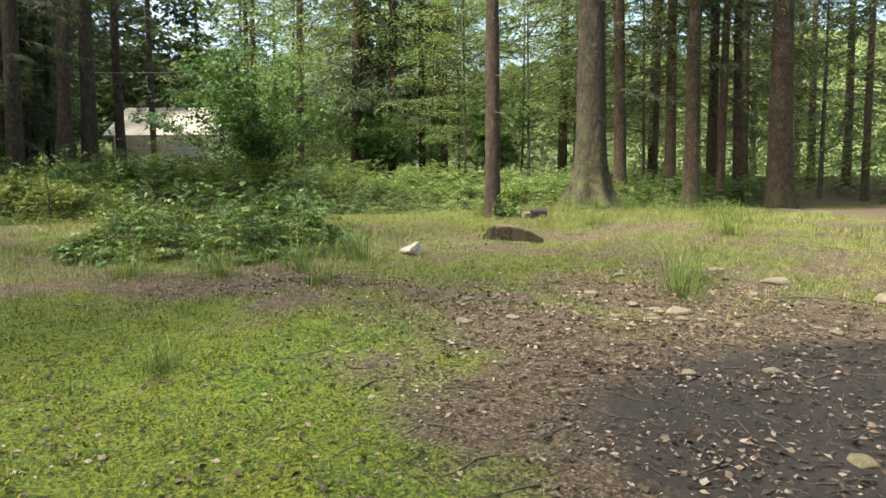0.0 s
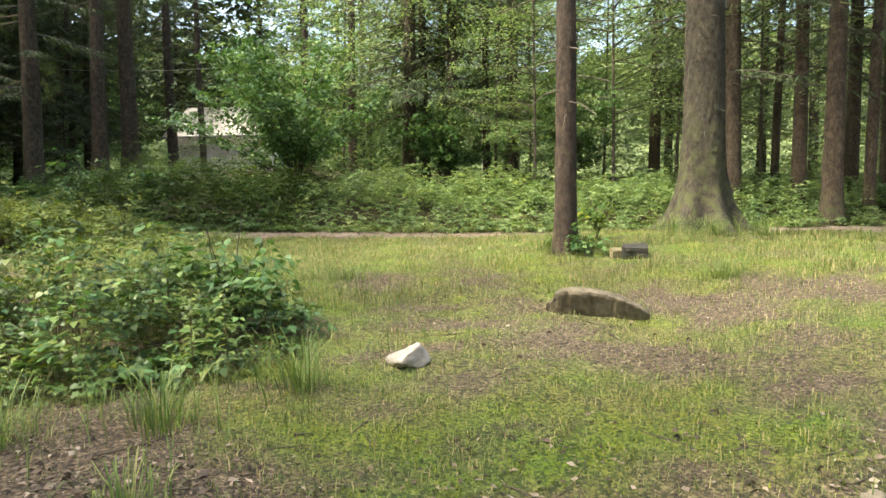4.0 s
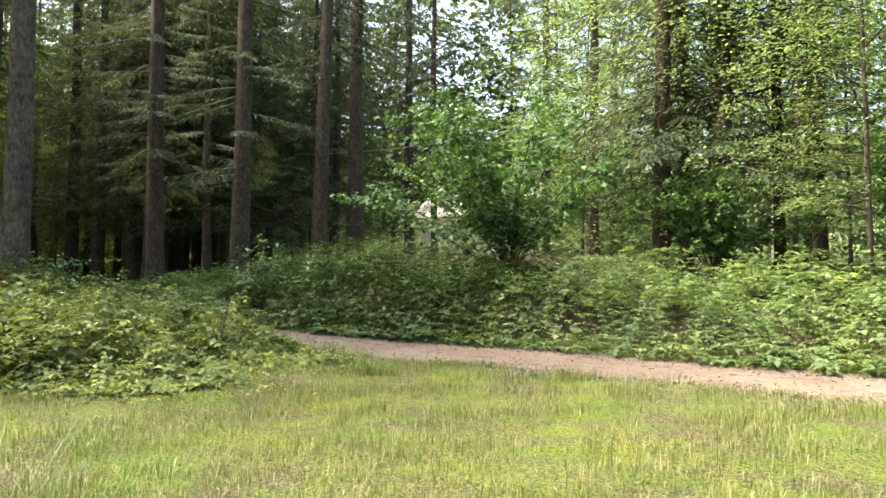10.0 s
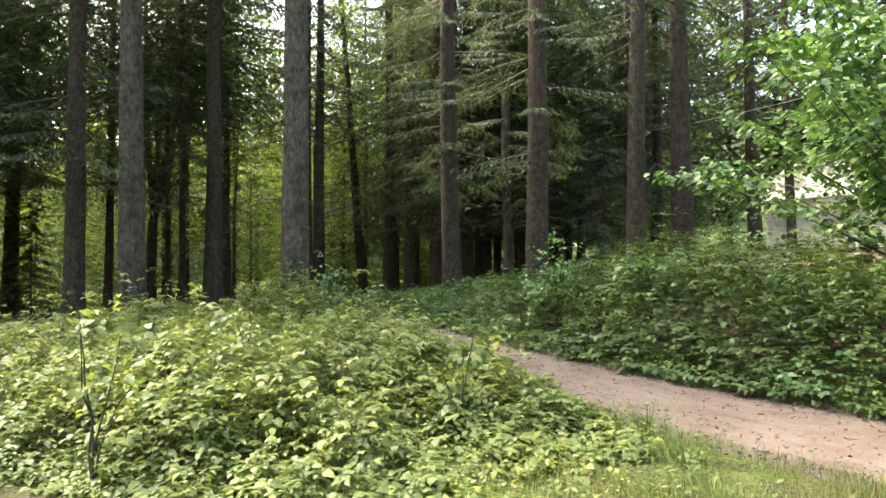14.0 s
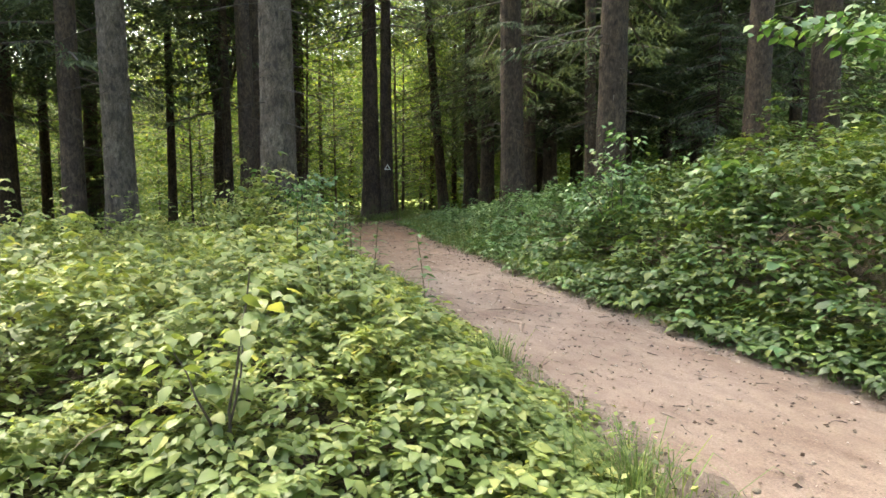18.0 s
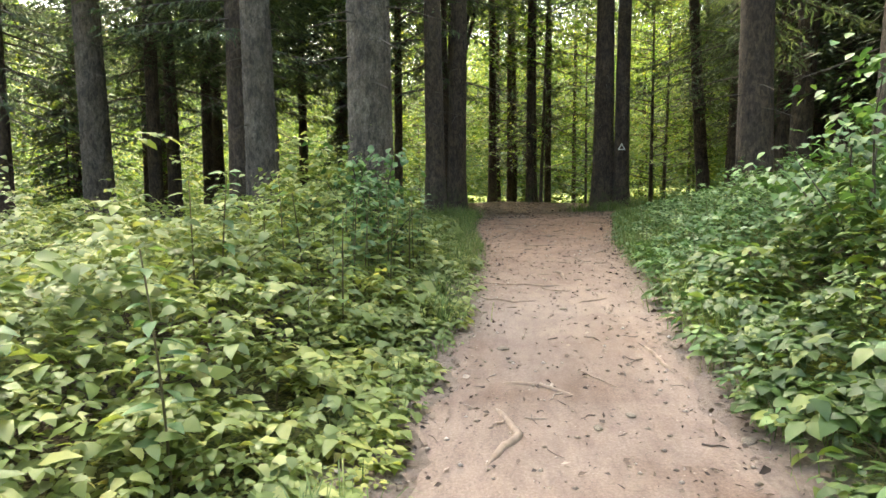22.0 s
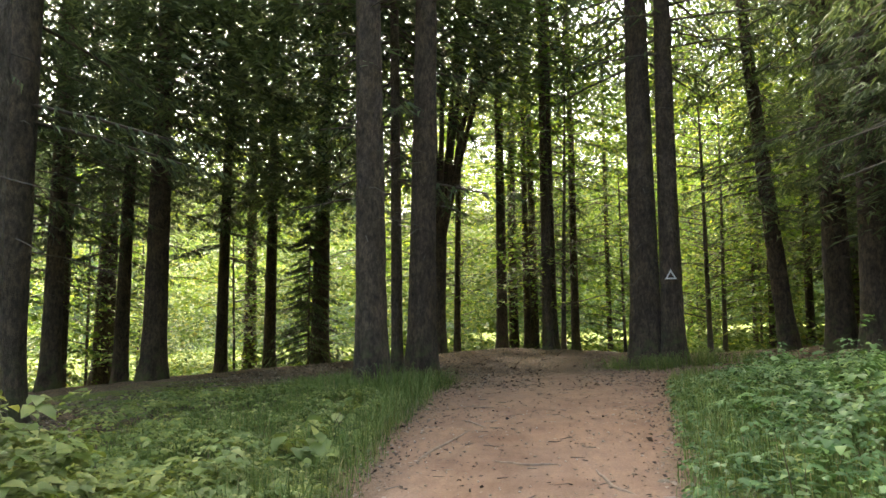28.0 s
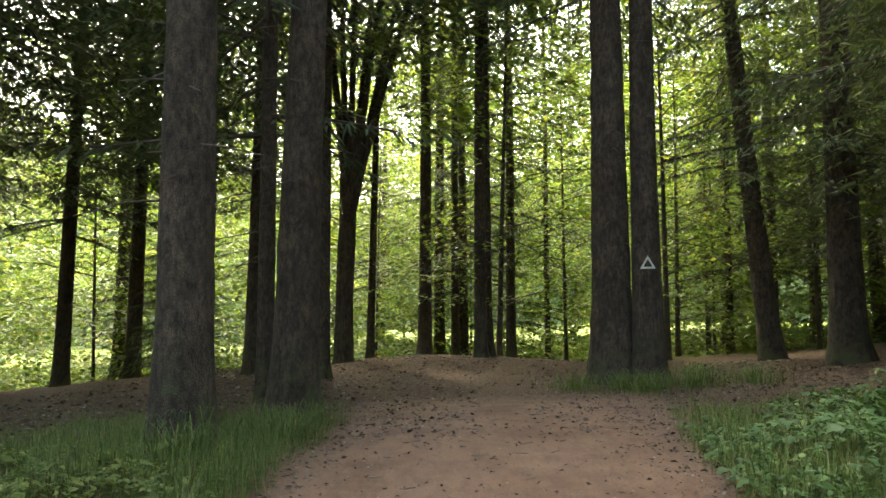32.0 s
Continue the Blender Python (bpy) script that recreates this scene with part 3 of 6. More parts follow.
def spruce_crown(name, r, low, high, reach, whorls, spread=1.0, big=1.0, bare=0):
    """Drooping limbs in whorls, fringed with hanging needle sprigs, above dead twigs on a bare stem. Returns limbs and needles."""
    wood, sprays = [], []
    s = np.linspace(0, 1, 6)
    for k in range(bare):
        a, ln, z = r.rand() * 2 * np.pi, 0.4 + 1.3 * r.rand() ** 1.5, 1.9 + (low + 1.0 - 1.9) * (k + r.rand()) / bare
        pts = np.stack([np.cos(a) * ln * s, np.sin(a) * ln * s, z - 0.3 * ln * s**1.6 + r.normal(0, 0.012, 6)], -1)
        wood.append(tube(pts[::2], (0.011 * (1 - 0.85 * s) + 0.002)[::2], 3))
    for k in range(whorls):
        f = (k + r.rand()) / whorls
        z = low + (high - low) * f
        ln = reach * (1 - f) ** 0.7 * (0.7 + 0.5 * r.rand()) + 0.4
        a = r.rand() * 2 * np.pi
        drop = -0.35 * ln * s**1.5 + 0.12 * ln * s**4
        pts = np.stack([np.cos(a) * ln * s, np.sin(a) * ln * s, z + drop], -1)
        wood.append(tube(pts[::2], (0.03 * (1 - 0.8 * s) + 0.006)[::2], 3))
        out = np.array([np.cos(a), np.sin(a), 0])
        sid = np.array([-np.sin(a), np.cos(a), 0])
        m = int(7 * spread) + 3
        n = 7
        # side twigs: sprigs sit along each of them, hanging on both sides
        t = np.repeat(0.12 + 0.88 * (np.arange(m) + r.rand(m)) / m, n)
        w = np.repeat(np.where(np.arange(m) % 2, 1.0, -1.0) * (0.25 + 0.55 * r.rand(m)), n) * ln * 0.42 * (1.15 - t)
        u = np.tile((np.arange(n) + 0.5) / n, m)
        at = np.stack([np.interp(t, s, pts[:, c]) for c in range(3)], -1)
        at = at + sid * (w * u)[:, None] + out * (np.abs(w) * u * 0.6)[:, None] - np.array([0, 0, 1.0]) * (np.abs(w) * u * u * 0.5)[:, None]
        q = len(at)
        way = out * (0.35 + 0.4 * r.rand(q, 1)) + sid * (np.sign(w)[:, None] * 0.5 + r.normal(0, 0.45, (q, 1))) + np.array([0, 0, -1.0]) * (0.3 + 0.7 * r.rand(q, 1))
        nor = np.array([0, 0, 1.0]) + r.normal(0, 0.6, (q, 3))
        sprays.append(slivers(at, way, nor, big * (0.22 + 0.26 * r.rand(q)), big * (0.045 + 0.045 * r.rand(q))))
    v, f = join(wood)
    w, g = join(sprays)
    return mesh_np(name + "_limbs", v, f, True), mesh_np(name + "_needles", w, g)


def beech_crown(name, r, low, high, reach, limbs, per, size=0.1):
    """Rising limbs with flat layered sprays of leaves."""
    wood, lv = [], []
    for k in range(limbs):
        f = (k + r.rand()) / limbs
        z = low + (high - low) * f
        ln = reach * (0.45 + 0.55 * np.sin(np.pi * (0.25 + 0.7 * f))) * (0.6 + 0.6 * r.rand())
        a = r.rand() * 2 * np.pi
        s = np.linspace(0, 1, 6)
        pts = np.stack([np.cos(a) * ln * s, np.sin(a) * ln * s, z + ln * (0.35 * s - 0.25 * s**2)], -1)
        pts[:, :2] += r.normal(0, 0.06 * ln, (6, 2)) * s[:, None]
        wood.append(tube(pts[::2], (0.022 * (1 - 0.85 * s) + 0.004)[::2], 3))
        t = 0.2 + 0.85 * r.rand(per) ** 0.7
        at = np.stack([np.interp(t, s, pts[:, c]) for c in range(3)], -1)
        wide = 0.34 * ln * (1.1 - np.abs(t - 0.6))
        at[:, :2] += (r.normal(0, 1, per) * wide)[:, None] * np.array([-np.sin(a), np.cos(a)])
        at[:, 2] += r.normal(0, 0.05, per) - 0.1 * np.abs(r.normal(0, 1, per)) * wide
        th = a + r.normal(0, 0.9, per)
        way = np.stack([np.cos(th), np.sin(th), -0.15 - 0.35 * r.rand(per)], -1)
        nor = np.array([0, 0, 1.0]) + r.normal(0, 0.35, (per, 3))
        L = size * (0.7 + 0.6 * r.rand(per))
        lv.append(leaves(at, way, nor, L, L * 0.62, 0.06))
    v, f = join(wood)
    w, g = join(lv)
    return mesh_np(name + "_limbs", v, f, True), mesh_np(name + "_leaves", w, g)


rc = np.random.RandomState(11)
SPRUCE_CROWNS = [spruce_crown("spruce%d" % k, rc, 7.0, 25.0, 2.6, 70, 1.3, 0.68, 44) for k in range(4)]
SPRUCE_LOW = [spruce_crown("spruce_low%d" % k, rc, 3.6, 24.0, 2.6, 88, 1.6, 0.64, 20) for k in range(3)]
SPRUCE_DENSE = [spruce_crown("spruce_dense%d" % k, rc, 2.6, 24.0, 2.9, 108, 2.0, 0.7, 10) for k in range(3)]
SPRUCE_FINE = [spruce_crown("spruce_fine%d" % k, rc, 3.6, 24.0, 2.4, 78, 3.0, 0.48, 20) for k in range(2)]
SPRUCE_YOUNG = [spruce_crown("spruce_young%d" % k, rc, 0.4, 6.5, 1.5, 90, 1.6, 0.55) for k in range(2)]
SPRUCE_HIGH = [spruce_crown("spruce_high%d" % k, rc, 9.5, 25.0, 2.6, 52, 1.8, 0.7, 50) for k in range(2)]
SPRUCE_FULL = [spruce_crown("spruce_full%d" % k, rc, 6.2, 25.0, 3.3, 118, 2.0, 0.72, 30) for k in range(2)]
BEECH_PALE = [beech_crown("beech_pale%d" % k, rc, 1.2, 11.0, 3.2, 40, 90, 0.13) for k in range(2)]
BEECH_CROWNS = [beech_crown("beech%d" % k, rc, 1.2, 11.0, 3.2, 44, 70, 0.16) for k in range(5)]
BEECH_LAYER = [beech_crown("beech_layer%d" % k, rc, 2.2, 10.5, 3.6, 34, 300, 0.1) for k in range(2)]
BEECH_HIGH = [beech_crown("beech_high%d" % k, rc, 4.0, 17.0, 4.4, 60, 70, 0.22) for k in range(3)]
for me in [m for pair in SPRUCE_CROWNS + SPRUCE_LOW + SPRUCE_DENSE + SPRUCE_FINE + SPRUCE_HIGH + SPRUCE_FULL + SPRUCE_YOUNG for m in pair[:1]] + [p[0] for p in BEECH_CROWNS + BEECH_PALE + BEECH_LAYER + BEECH_HIGH]:
    me.materials.append(TWIG)
for pair in SPRUCE_CROWNS + SPRUCE_LOW + SPRUCE_DENSE + SPRUCE_FINE + SPRUCE_HIGH + SPRUCE_FULL + SPRUCE_YOUNG:
    pair[1].materials.append(NEEDLES)
for pair in BEECH_CROWNS + BEECH_HIGH:
    pair[1].materials.append(LEAF_BEECH)
for pair in BEECH_PALE + BEECH_LAYER:
    pair[1].materials.append(LEAF_PALE)


def tree(name, x, y, dia, crown, bark, label, category="tree", height=24.0, flare=1.5, lean=(0, 0), group="", scale=1.0, turn=None, mesh=None, flaky=0.0):
    base = new(name)
    base.location = (x, y, float(ground(x, y)) - 0.02)
    tagged(base, label, category, group)
    r = np.random.RandomState(int(abs(x * 131 + y * 977)) % 100000)
    put("trunk", mesh or trunk_mesh("trunk", height, dia, r, flare, lean, 64 if flaky else 16, 0.25, flaky), bark, base)
    if crown:
        a = r.rand() * 360 if turn is None else turn
        for part, me in (("branchwork", crown[0]), ("crown", crown[1])):
            ob = tagged(put(part, me, None, base), kind="stuff" if part == "branchwork" else "")
            ob.matrix_basis = pose(lean[0] * 8, lean[1] * 8, 0, 0, 0, a) @ Matrix.Scale(scale, 4)
    return base


# x, y, trunk diameter
NEAR_TREES = [
    (-18.9, 14.6, 0.6), (-15.5, 17.27, 0.6), (-15.5, 23.7, 0.62), (-19.0, 23.4, 0.62), (-29.1, 22.4, 0.72), (-28.7, 22.95, 0.52),
    (-23.2, 17.4, 0.5), (-25.4, 17.8, 0.55), (-22.0, 9.5, 0.7), (-28.5, 10.6, 0.6), (-16.3, 28.4, 0.62), (-19.0, 38.9, 0.6), (-16.7, 31.0, 0.76),
]
STAND_A = [(-26.3, 31.1, 0.25), (-24.4, 30.2, 0.25), (-15.9, 36.2, 0.35), (-20.6, 13.5, 0.5), (-30.0, 17.2, 0.25), (-25.2, 33.3, 0.35), (-20.8, 34.9, 0.4), (-20.0, 26.3, 0.35), (-23.4, 30.1, 0.3)]
STAND_B = [(-36.1, 18.8, 0.4), (-34.0, 20.4, 0.4), (-24.5, 26.2, 0.5), (-26.0, 27.7, 0.45), (-23.9, 27.3, 0.5), (-24.4, 30.4, 0.4), (-27.5, 8.6, 0.45), (-31.9, 15.2, 0.35), (-42.2, 19.0, 0.45), (-42.2, 19.9, 0.4), (-22.7, 25.8, 0.5), (-43.9, 23.3, 0.25)]
STAND_C = [(-36.5, 3.6, 0.8), (-34.3, 7.1, 0.58), (-42.0, 7.0, 0.6), (-36.8, 10.1, 0.47), (-37.5, 11.8, 0.72), (-26.6, 17.1, 0.25), (-37.2, 17.1, 0.25), (-39.4, 19.6, 0.3), (-33.4, 20.3, 0.32), (-34.4, 20.8, 0.16), (-39.4, 21.5, 0.35), (-41.2, 23.6, 0.15), (-36.7, 25.8, 0.2), (-40.4, 27.3, 0.2), (-42.0, 28.9, 0.2), (-39.9, 28.9, 0.25), (-29.9, 27.0, 0.62), (-26.8, 26.3, 0.55), (-38.5, 29.7, 0.3)]
STAND_D = [(11.0, 21.3, 0.8), (7.8, 20.6, 0.48), (7.9, 22.7, 0.4), (9.4, 22.1, 0.3), (10.7, 23.7, 0.35), (8.0, 24.7, 0.25), (6.0, 22.2, 0.45), (16.3, 25.2, 0.3), (15.0, 26.0, 0.2), (-3.5, 26.8, 0.5), (-3.1, 27.8, 0.35), (-0.9, 29.0, 0.3), (-21.2, 33.5, 0.3)]

PALE = {(-18.9, 14.6), (-15.5, 17.27), (-22.0, 9.5)}
n = 0
for group in (NEAR_TREES, STAND_A, STAND_B, STAND_C, STAND_D):
    for x, y, d in group:
        n += 1
        if d < 0.22:
            tree("young_beech", x, y, d, BEECH_CROWNS[n % 5], TWIG, "slender young beech with layered green leaves", "tree", 10.0, 1.2, (0.02 * math.sin(n * 7), 0.02 * math.cos(n * 5)), "slender beeches among the spruces")
        elif (x, y) in PALE:
            tree("spruce", x, y, d, SPRUCE_HIGH[n % 2], BARK_PALE, "tall spruce with a pale grey bare trunk", "tree", 26.0, 1.45, (0.012, -0.008), "tall spruces beside the footpath", flaky=0.02)
        else:
            crown = SPRUCE_FULL[n % 2] if (x < -28 and y < 14.5) else SPRUCE_LOW[n % 3] if (x, y) in ((-39.4, 21.5), (-43.9, 23.3), (-42.2, 19.0)) else SPRUCE_CROWNS[n % 4] if -20 < x < -13 and y > 25.5 else SPRUCE_HIGH[n % 2] if x < -30.5 or (-26 < x < -22 and 17 < y < 18) else SPRUCE_FINE[n % 2] if (-21 < x < -13 and 22 < y < 28) or -34 < x < -16 and 24 < y < 32 or (x < -20 and y < 17 and n % 2) else SPRUCE_DENSE[n % 3] if y > 25.5 else SPRUCE_CROWNS[n % 4] if x > -31 and n % 4 else SPRUCE_LOW[n % 3]
            tree("spruce", x, y, d, crown, BARK, "tall spruce with a dark bare trunk", "tree", 24.0, 1.4, (0.012 * math.sin(n * 3), 0.012 * math.cos(n * 4)), "tall spruces of the dark stand")

tree("spruce", 0.97, 13.15, 0.31, SPRUCE_CROWNS[1], BARK_RED, "slim conifer with reddish flaking bark in the clearing", "tree", 20.0, 1.25, (0.006, 0.0), flaky=0.022)
tree("spruce", 3.75, 16.7, 0.78, SPRUCE_CROWNS[2], BARK_MOSSY, "thick old spruce with a mossy flared base", "tree", 27.0, 2.15, (0.004, 0.0), flaky=0.035)

# four spruces outside the view, added to cast shade on the mossy start
for k, (x, y) in enumerate(((-10.8, 1.2), (-12.6, 4.6), (-9.6, -2.4), (-13.5, 0.4))):
    tree("spruce", x, y, 0.42, SPRUCE_DENSE[k % 3], BARK, "unseen tall spruce added to shade the start", "tree", 24.0, 1.4, (0, 0), "tall spruces at the edge of the clearing")

# the wood behind the clearing and on the far sides: what stands deeper in
r = np.random.RandomState(23)


def clear_of(x, y, gap):
    mid, half = track(x)
    if abs(y - mid) < half + gap:
        return False
    if math.hypot((x + 0.5) / 9.5, (y - 10.0) / 12.5) < 1.0:
        return False
    if -23 < x < -11 and 28 < y < 47:
        return False
    if -16 < x < -3 and 9 < y < 25:
        return False
    if -30 < x < -12 and 13.0 < y < 25.5:
        return False
    return True


def scatter(count, box, gap, close):
    made, tries = [], 0
    while len(made) < count and tries < count * 60:
        tries += 1
        x, y = box[0] + r.rand() * (box[1] - box[0]), box[2] + r.rand() * (box[3] - box[2])
        if clear_of(x, y, gap) and all(math.hypot(x - a, y - b) > close for a, b in made):
            made.append((x, y))
    return made


THIN = [trunk_mesh("thin_trunk", 11.0, 0.12, r, 1.25, (0.02 * k, 0.015 * (1 - k)), 8) for k in range(3)]
THICK = [trunk_mesh("far_trunk", 24.0, 0.42, r, 1.35, (0.008 * (k - 1), 0.006 * k), 10) for k in range(3)]
for k, (x, y) in enumerate(scatter(28, (-58, -36, -2, 46), 0.8, 3.0) + scatter(12, (-30, 14, 30, 44), 0.5, 2.6)):
    tree("beech", x, y, 0.12, BEECH_CROWNS[k % 5] if x < -36 else BEECH_PALE[k % 2], TWIG, "young beech in bright green leaf", "tree", group="beeches of the light wood", mesh=THIN[k % 3], scale=0.85 + 0.4 * r.rand())
for k, (x, y) in enumerate(scatter(14, (-70, -46, 30, 58), 0.8, 3.6)):
    tree("beech", x, y, 0.42, BEECH_HIGH[k % 3], BARK, "tall beech with a high leafy crown", "tree", group="tall trees of the light wood", mesh=THICK[k % 3], scale=0.9 + 0.3 * r.rand())
# the box (-17, 6, -15, -2) is never in view: its spruces shade the start
for k, (x, y) in enumerate(scatter(24, (-34, 26, 27, 50), 0.5, 3.0) + scatter(16, (-35, -21, -8, 10.5), 0.5, 2.6) + scatter(13, (9, 32, 0, 32), 0.5, 3.6) + scatter(11, (-17, 6, -15, -2), 0.5, 3.0) + scatter(7, (-46, -26, 36, 54), 0.5, 3.0) + [(-14.0, 55.0), (-21.0, 57.0), (-8.0, 51.0), (-27.0, 54.0), (-17.5, 58.0)] + scatter(5, (-62, -50, 14, 34), 0.8, 4.0)):
    tree("spruce", x, y, 0.42, SPRUCE_DENSE[k % 3] if y > 25 and k % 2 else SPRUCE_LOW[k % 3], BARK, "tall spruce deep in the wood; unseen ones shade the start", "tree", group="spruces deep in the wood", mesh=THICK[k % 3], scale=0.9 + 0.25 * r.rand())

for k, (x, y) in enumerate(((-27.5, 30.6), (-30.2, 33.5), (-25.0, 34.5), (-29.0, 37.2), (-33.0, 36.4), (-23.6, 38.0), (-31.6, 30.4), (-35.0, 33.2), (-36.8, 30.9), (-39.5, 33.6), (-42.2, 33.0), (-44.0, 30.4))):
    tree("spruce", x, y, 0.42, SPRUCE_DENSE[k % 3], BARK, "dark spruce with branches low on its trunk", "tree", group="spruces of the dark stand", mesh=THICK[k % 3], scale=0.95 + 0.03 * k)

for k, (x, y) in enumerate(((-10.5, 37.0), (-7.0, 32.5), (-3.6, 37.0), (-12.5, 42.5))):
    tree("spruce", x, y, 0.42, SPRUCE_CROWNS[k % 4], BARK, "tall spruce behind the hazel", "tree", group="spruces behind the hazel", mesh=THICK[k % 3], scale=1.0)

# ---- leafy depth of the wood, too fine and far to tell its bushes apart ----
def foliage_mass(name, box, count, high, size, leaf, label, seed, low=0.0, wide=0.65, per=14):
    """Flat drooping sprays of leaves, gathered in clumps with gaps between them."""
    rr = np.random.RandomState(seed)
    n = count // per
    x, y = box[0] + rr.rand(n) * (box[1] - box[0]), box[2] + rr.rand(n) * (box[3] - box[2])
    z = low + rr.rand(n) ** 1.3 * (high - low)
    dens = waves(x + 0.35 * z, y - 0.2 * z, 6.0, seed + 1, 2) + 0.9 * waves(x, z * 1.6, 4.2, seed + 2, 2) + 0.6 * waves(y, z * 1.8, 3.4, seed + 3, 2)
    keep = dens > -0.4 + 0.5 * (z - low) / (high - low)
    x, y, z = x[keep], y[keep], z[keep]
    n = len(x)
    a = np.repeat(rr.rand(n) * 2 * np.pi, per)
    reach = np.repeat((0.5 + 0.7 * rr.rand(n)) * (1.2 + size * 1.6), per)
    u, w = rr.rand(n * per) * 1.3 - 0.3, rr.normal(0, 0.26, n * per)
    w = w * (1.2 - 0.8 * np.clip(u, 0, 1))
    px_, py_ = np.repeat(x, per) + reach * (np.cos(a) * u - np.sin(a) * w), np.repeat(y, per) + reach * (np.sin(a) * u + np.cos(a) * w)
    pz = np.repeat(ground(x, y) + z, per) - reach * (0.28 * u * u + 0.15 * np.abs(w)) + rr.normal(0, 0.05, n * per)
    th = a + np.sign(w) * 0.7 + rr.normal(0, 0.5, n * per)
    way = np.stack([np.cos(th), np.sin(th), -0.15 - 0.45 * rr.rand(n * per)], -1)
    L = size * (0.6 + 0.8 * rr.rand(n * per))
    at = np.stack([px_, py_, np.maximum(pz, ground(px_, py_) + 0.03)], -1)
    return tagged(put(name, mesh_np(name, *(slivers if leaf is NEEDLES else leaves)(at, way, np.array([0, 0, 1.0]) + rr.normal(0, 0.35, at.shape), L, L * wide)), leaf), label, "foliage", kind="stuff")


foliage_mass("wood_foliage", (-54, -38, -6, 16), 133000, 12.0, 0.19, LEAF_BEECH, "bright leafy depth of the light wood", 81)
foliage_mass("wood_foliage", (-57, -41, 16, 28), 72000, 12.0, 0.19, LEAF_BEECH, "sunlit leaves beyond the end of the footpath", 82)
foliage_mass("wood_foliage", (-54, -36, 28, 46), 137000, 12.0, 0.19, LEAF_BEECH, "bright leafy depth behind the waymarked trees", 83)
foliage_mass("wood_foliage", (-36, -24, 34, 48), 35000, 9.0, 0.22, LEAF_HAZEL, "leafy depth behind the spruce stand", 84)
foliage_mass("wood_foliage", (-13, 0, 34, 48), 27000, 9.0, 0.22, LEAF_HAZEL, "leafy depth behind the hazel", 88)
foliage_mass("wood_foliage", (-26, -8, 52, 60), 35000, 11.0, 0.24, LEAF_BEECH, "trees beyond the white house", 89)
foliage_mass("wood_foliage", (0, 34, 28, 50), 59000, 9.0, 0.17, LEAF_PALE, "leafy depth behind the clearing", 85)
foliage_mass("wood_foliage", (16, 40, 0, 28), 40000, 9.0, 0.24, LEAF_BEECH, "leafy wood edge beside the clearing", 86)
foliage_mass("wood_foliage", (-36, -18, -12, 6), 54000, 6.0, 0.19, LEAF_BEECH, "leafy undergrowth under the spruces", 87)

foliage_mass("wood_foliage", (-14, 36, 29, 42), 45000, 3.8, 0.16, LEAF_PALE, "low bushes between the trunks behind the clearing", 116)
foliage_mass("far_canopy", (-78, -60, -14, 58), 113000, 25.0, 0.43, LEAF_BEECH, "tree tops far beyond the end of the footpath", 101, 5.0)
foliage_mass("far_canopy", (-76, -62, 10, 60), 112000, 25.0, 0.38, NEEDLES, "dark spruce tops beyond the light wood", 115, 7.0, 0.4)
foliage_mass("far_canopy", (-62, -20, -30, -17), 54000, 22.0, 0.40, LEAF_BEECH, "tree tops far behind the spruces", 102, 3.0)
foliage_mass("far_canopy", (-56, -20, 50, 62), 92000, 24.0, 0.51, NEEDLES, "dark tree tops behind the spruce stand", 103, 4.0)
foliage_mass("far_canopy", (-20, 34, 50, 62), 48000, 23.0, 0.36, LEAF_PALE, "tree tops behind the clearing", 104, 4.0)
foliage_mass("far_canopy", (36, 50, -4, 50), 62000, 22.0, 0.40, LEAF_BEECH, "tree tops beside the clearing", 105, 3.0)
foliage_mass("mid_canopy", (-36, -20, 29, 42), 100000, 17.0, 0.21, NEEDLES, "hanging spruce branches in the dark stand", 106, 6.5, 0.3)
foliage_mass("mid_canopy", (-40, -20, -8, 13), 153000, 17.0, 0.22, NEEDLES, "hanging spruce branches under the tall spruces", 107, 5.5, 0.3)
foliage_mass("mid_canopy", (-10, 16, 29, 42), 35000, 16.0, 0.17, LEAF_PALE, "leafy branches behind the clearing", 108, 4.0)

foliage_mass("mid_canopy", (-42, -27, 8, 30), 50000, 19.0, 0.28, NEEDLES, "hanging spruce branches above the end of the footpath", 109, 8.5, 0.28)
foliage_mass("mid_canopy", (-34, -25, 11, 20), 34000, 17.0, 0.3, NEEDLES, "hanging branches between the tall trunks", 121, 7.5, 0.28)
# overhead and out of view: added to keep direct sun off the footpath
foliage_mass("mid_canopy", (-25, -12, 9, 19), 22000, 20.0, 0.34, NEEDLES, "unseen high needle layer added to shade the footpath", 119, 11.0, 0.28)
foliage_mass("mid_canopy", (-41, -30, 10, 32), 29000, 17.0, 0.13, LEAF_BEECH, "translucent beech leaves above the end of the footpath", 110, 7.0)

foliage_mass("mid_canopy", (-46, -30, 6, 32), 40000, 23.0, 0.17, LEAF_BEECH, "high beech leaves beyond the tall spruces", 117, 9.0)
foliage_mass("mid_canopy", (-26, -19, 26, 31), 48000, 13.0, 0.22, NEEDLES, "low dark spruce branches behind the bramble bank", 118, 2.2, 0.28)
foliage_mass("mid_canopy", (-33, -22, 25.5, 32), 52000, 14.0, 0.22, NEEDLES, "dense dark spruce branches in the middle of the stand", 113, 2.8, 0.28)
foliage_mass("mid_canopy", (-37, -22, 8.5, 16.5), 52000, 15.0, 0.22, NEEDLES, "dense dark spruce branches behind the pale trunks", 114, 4.6, 0.28)
foliage_mass("mid_canopy", (6, 17, 15, 31), 18000, 15.0, 0.23, NEEDLES, "hanging spruce branches beside the clearing", 111, 4.5, 0.25)
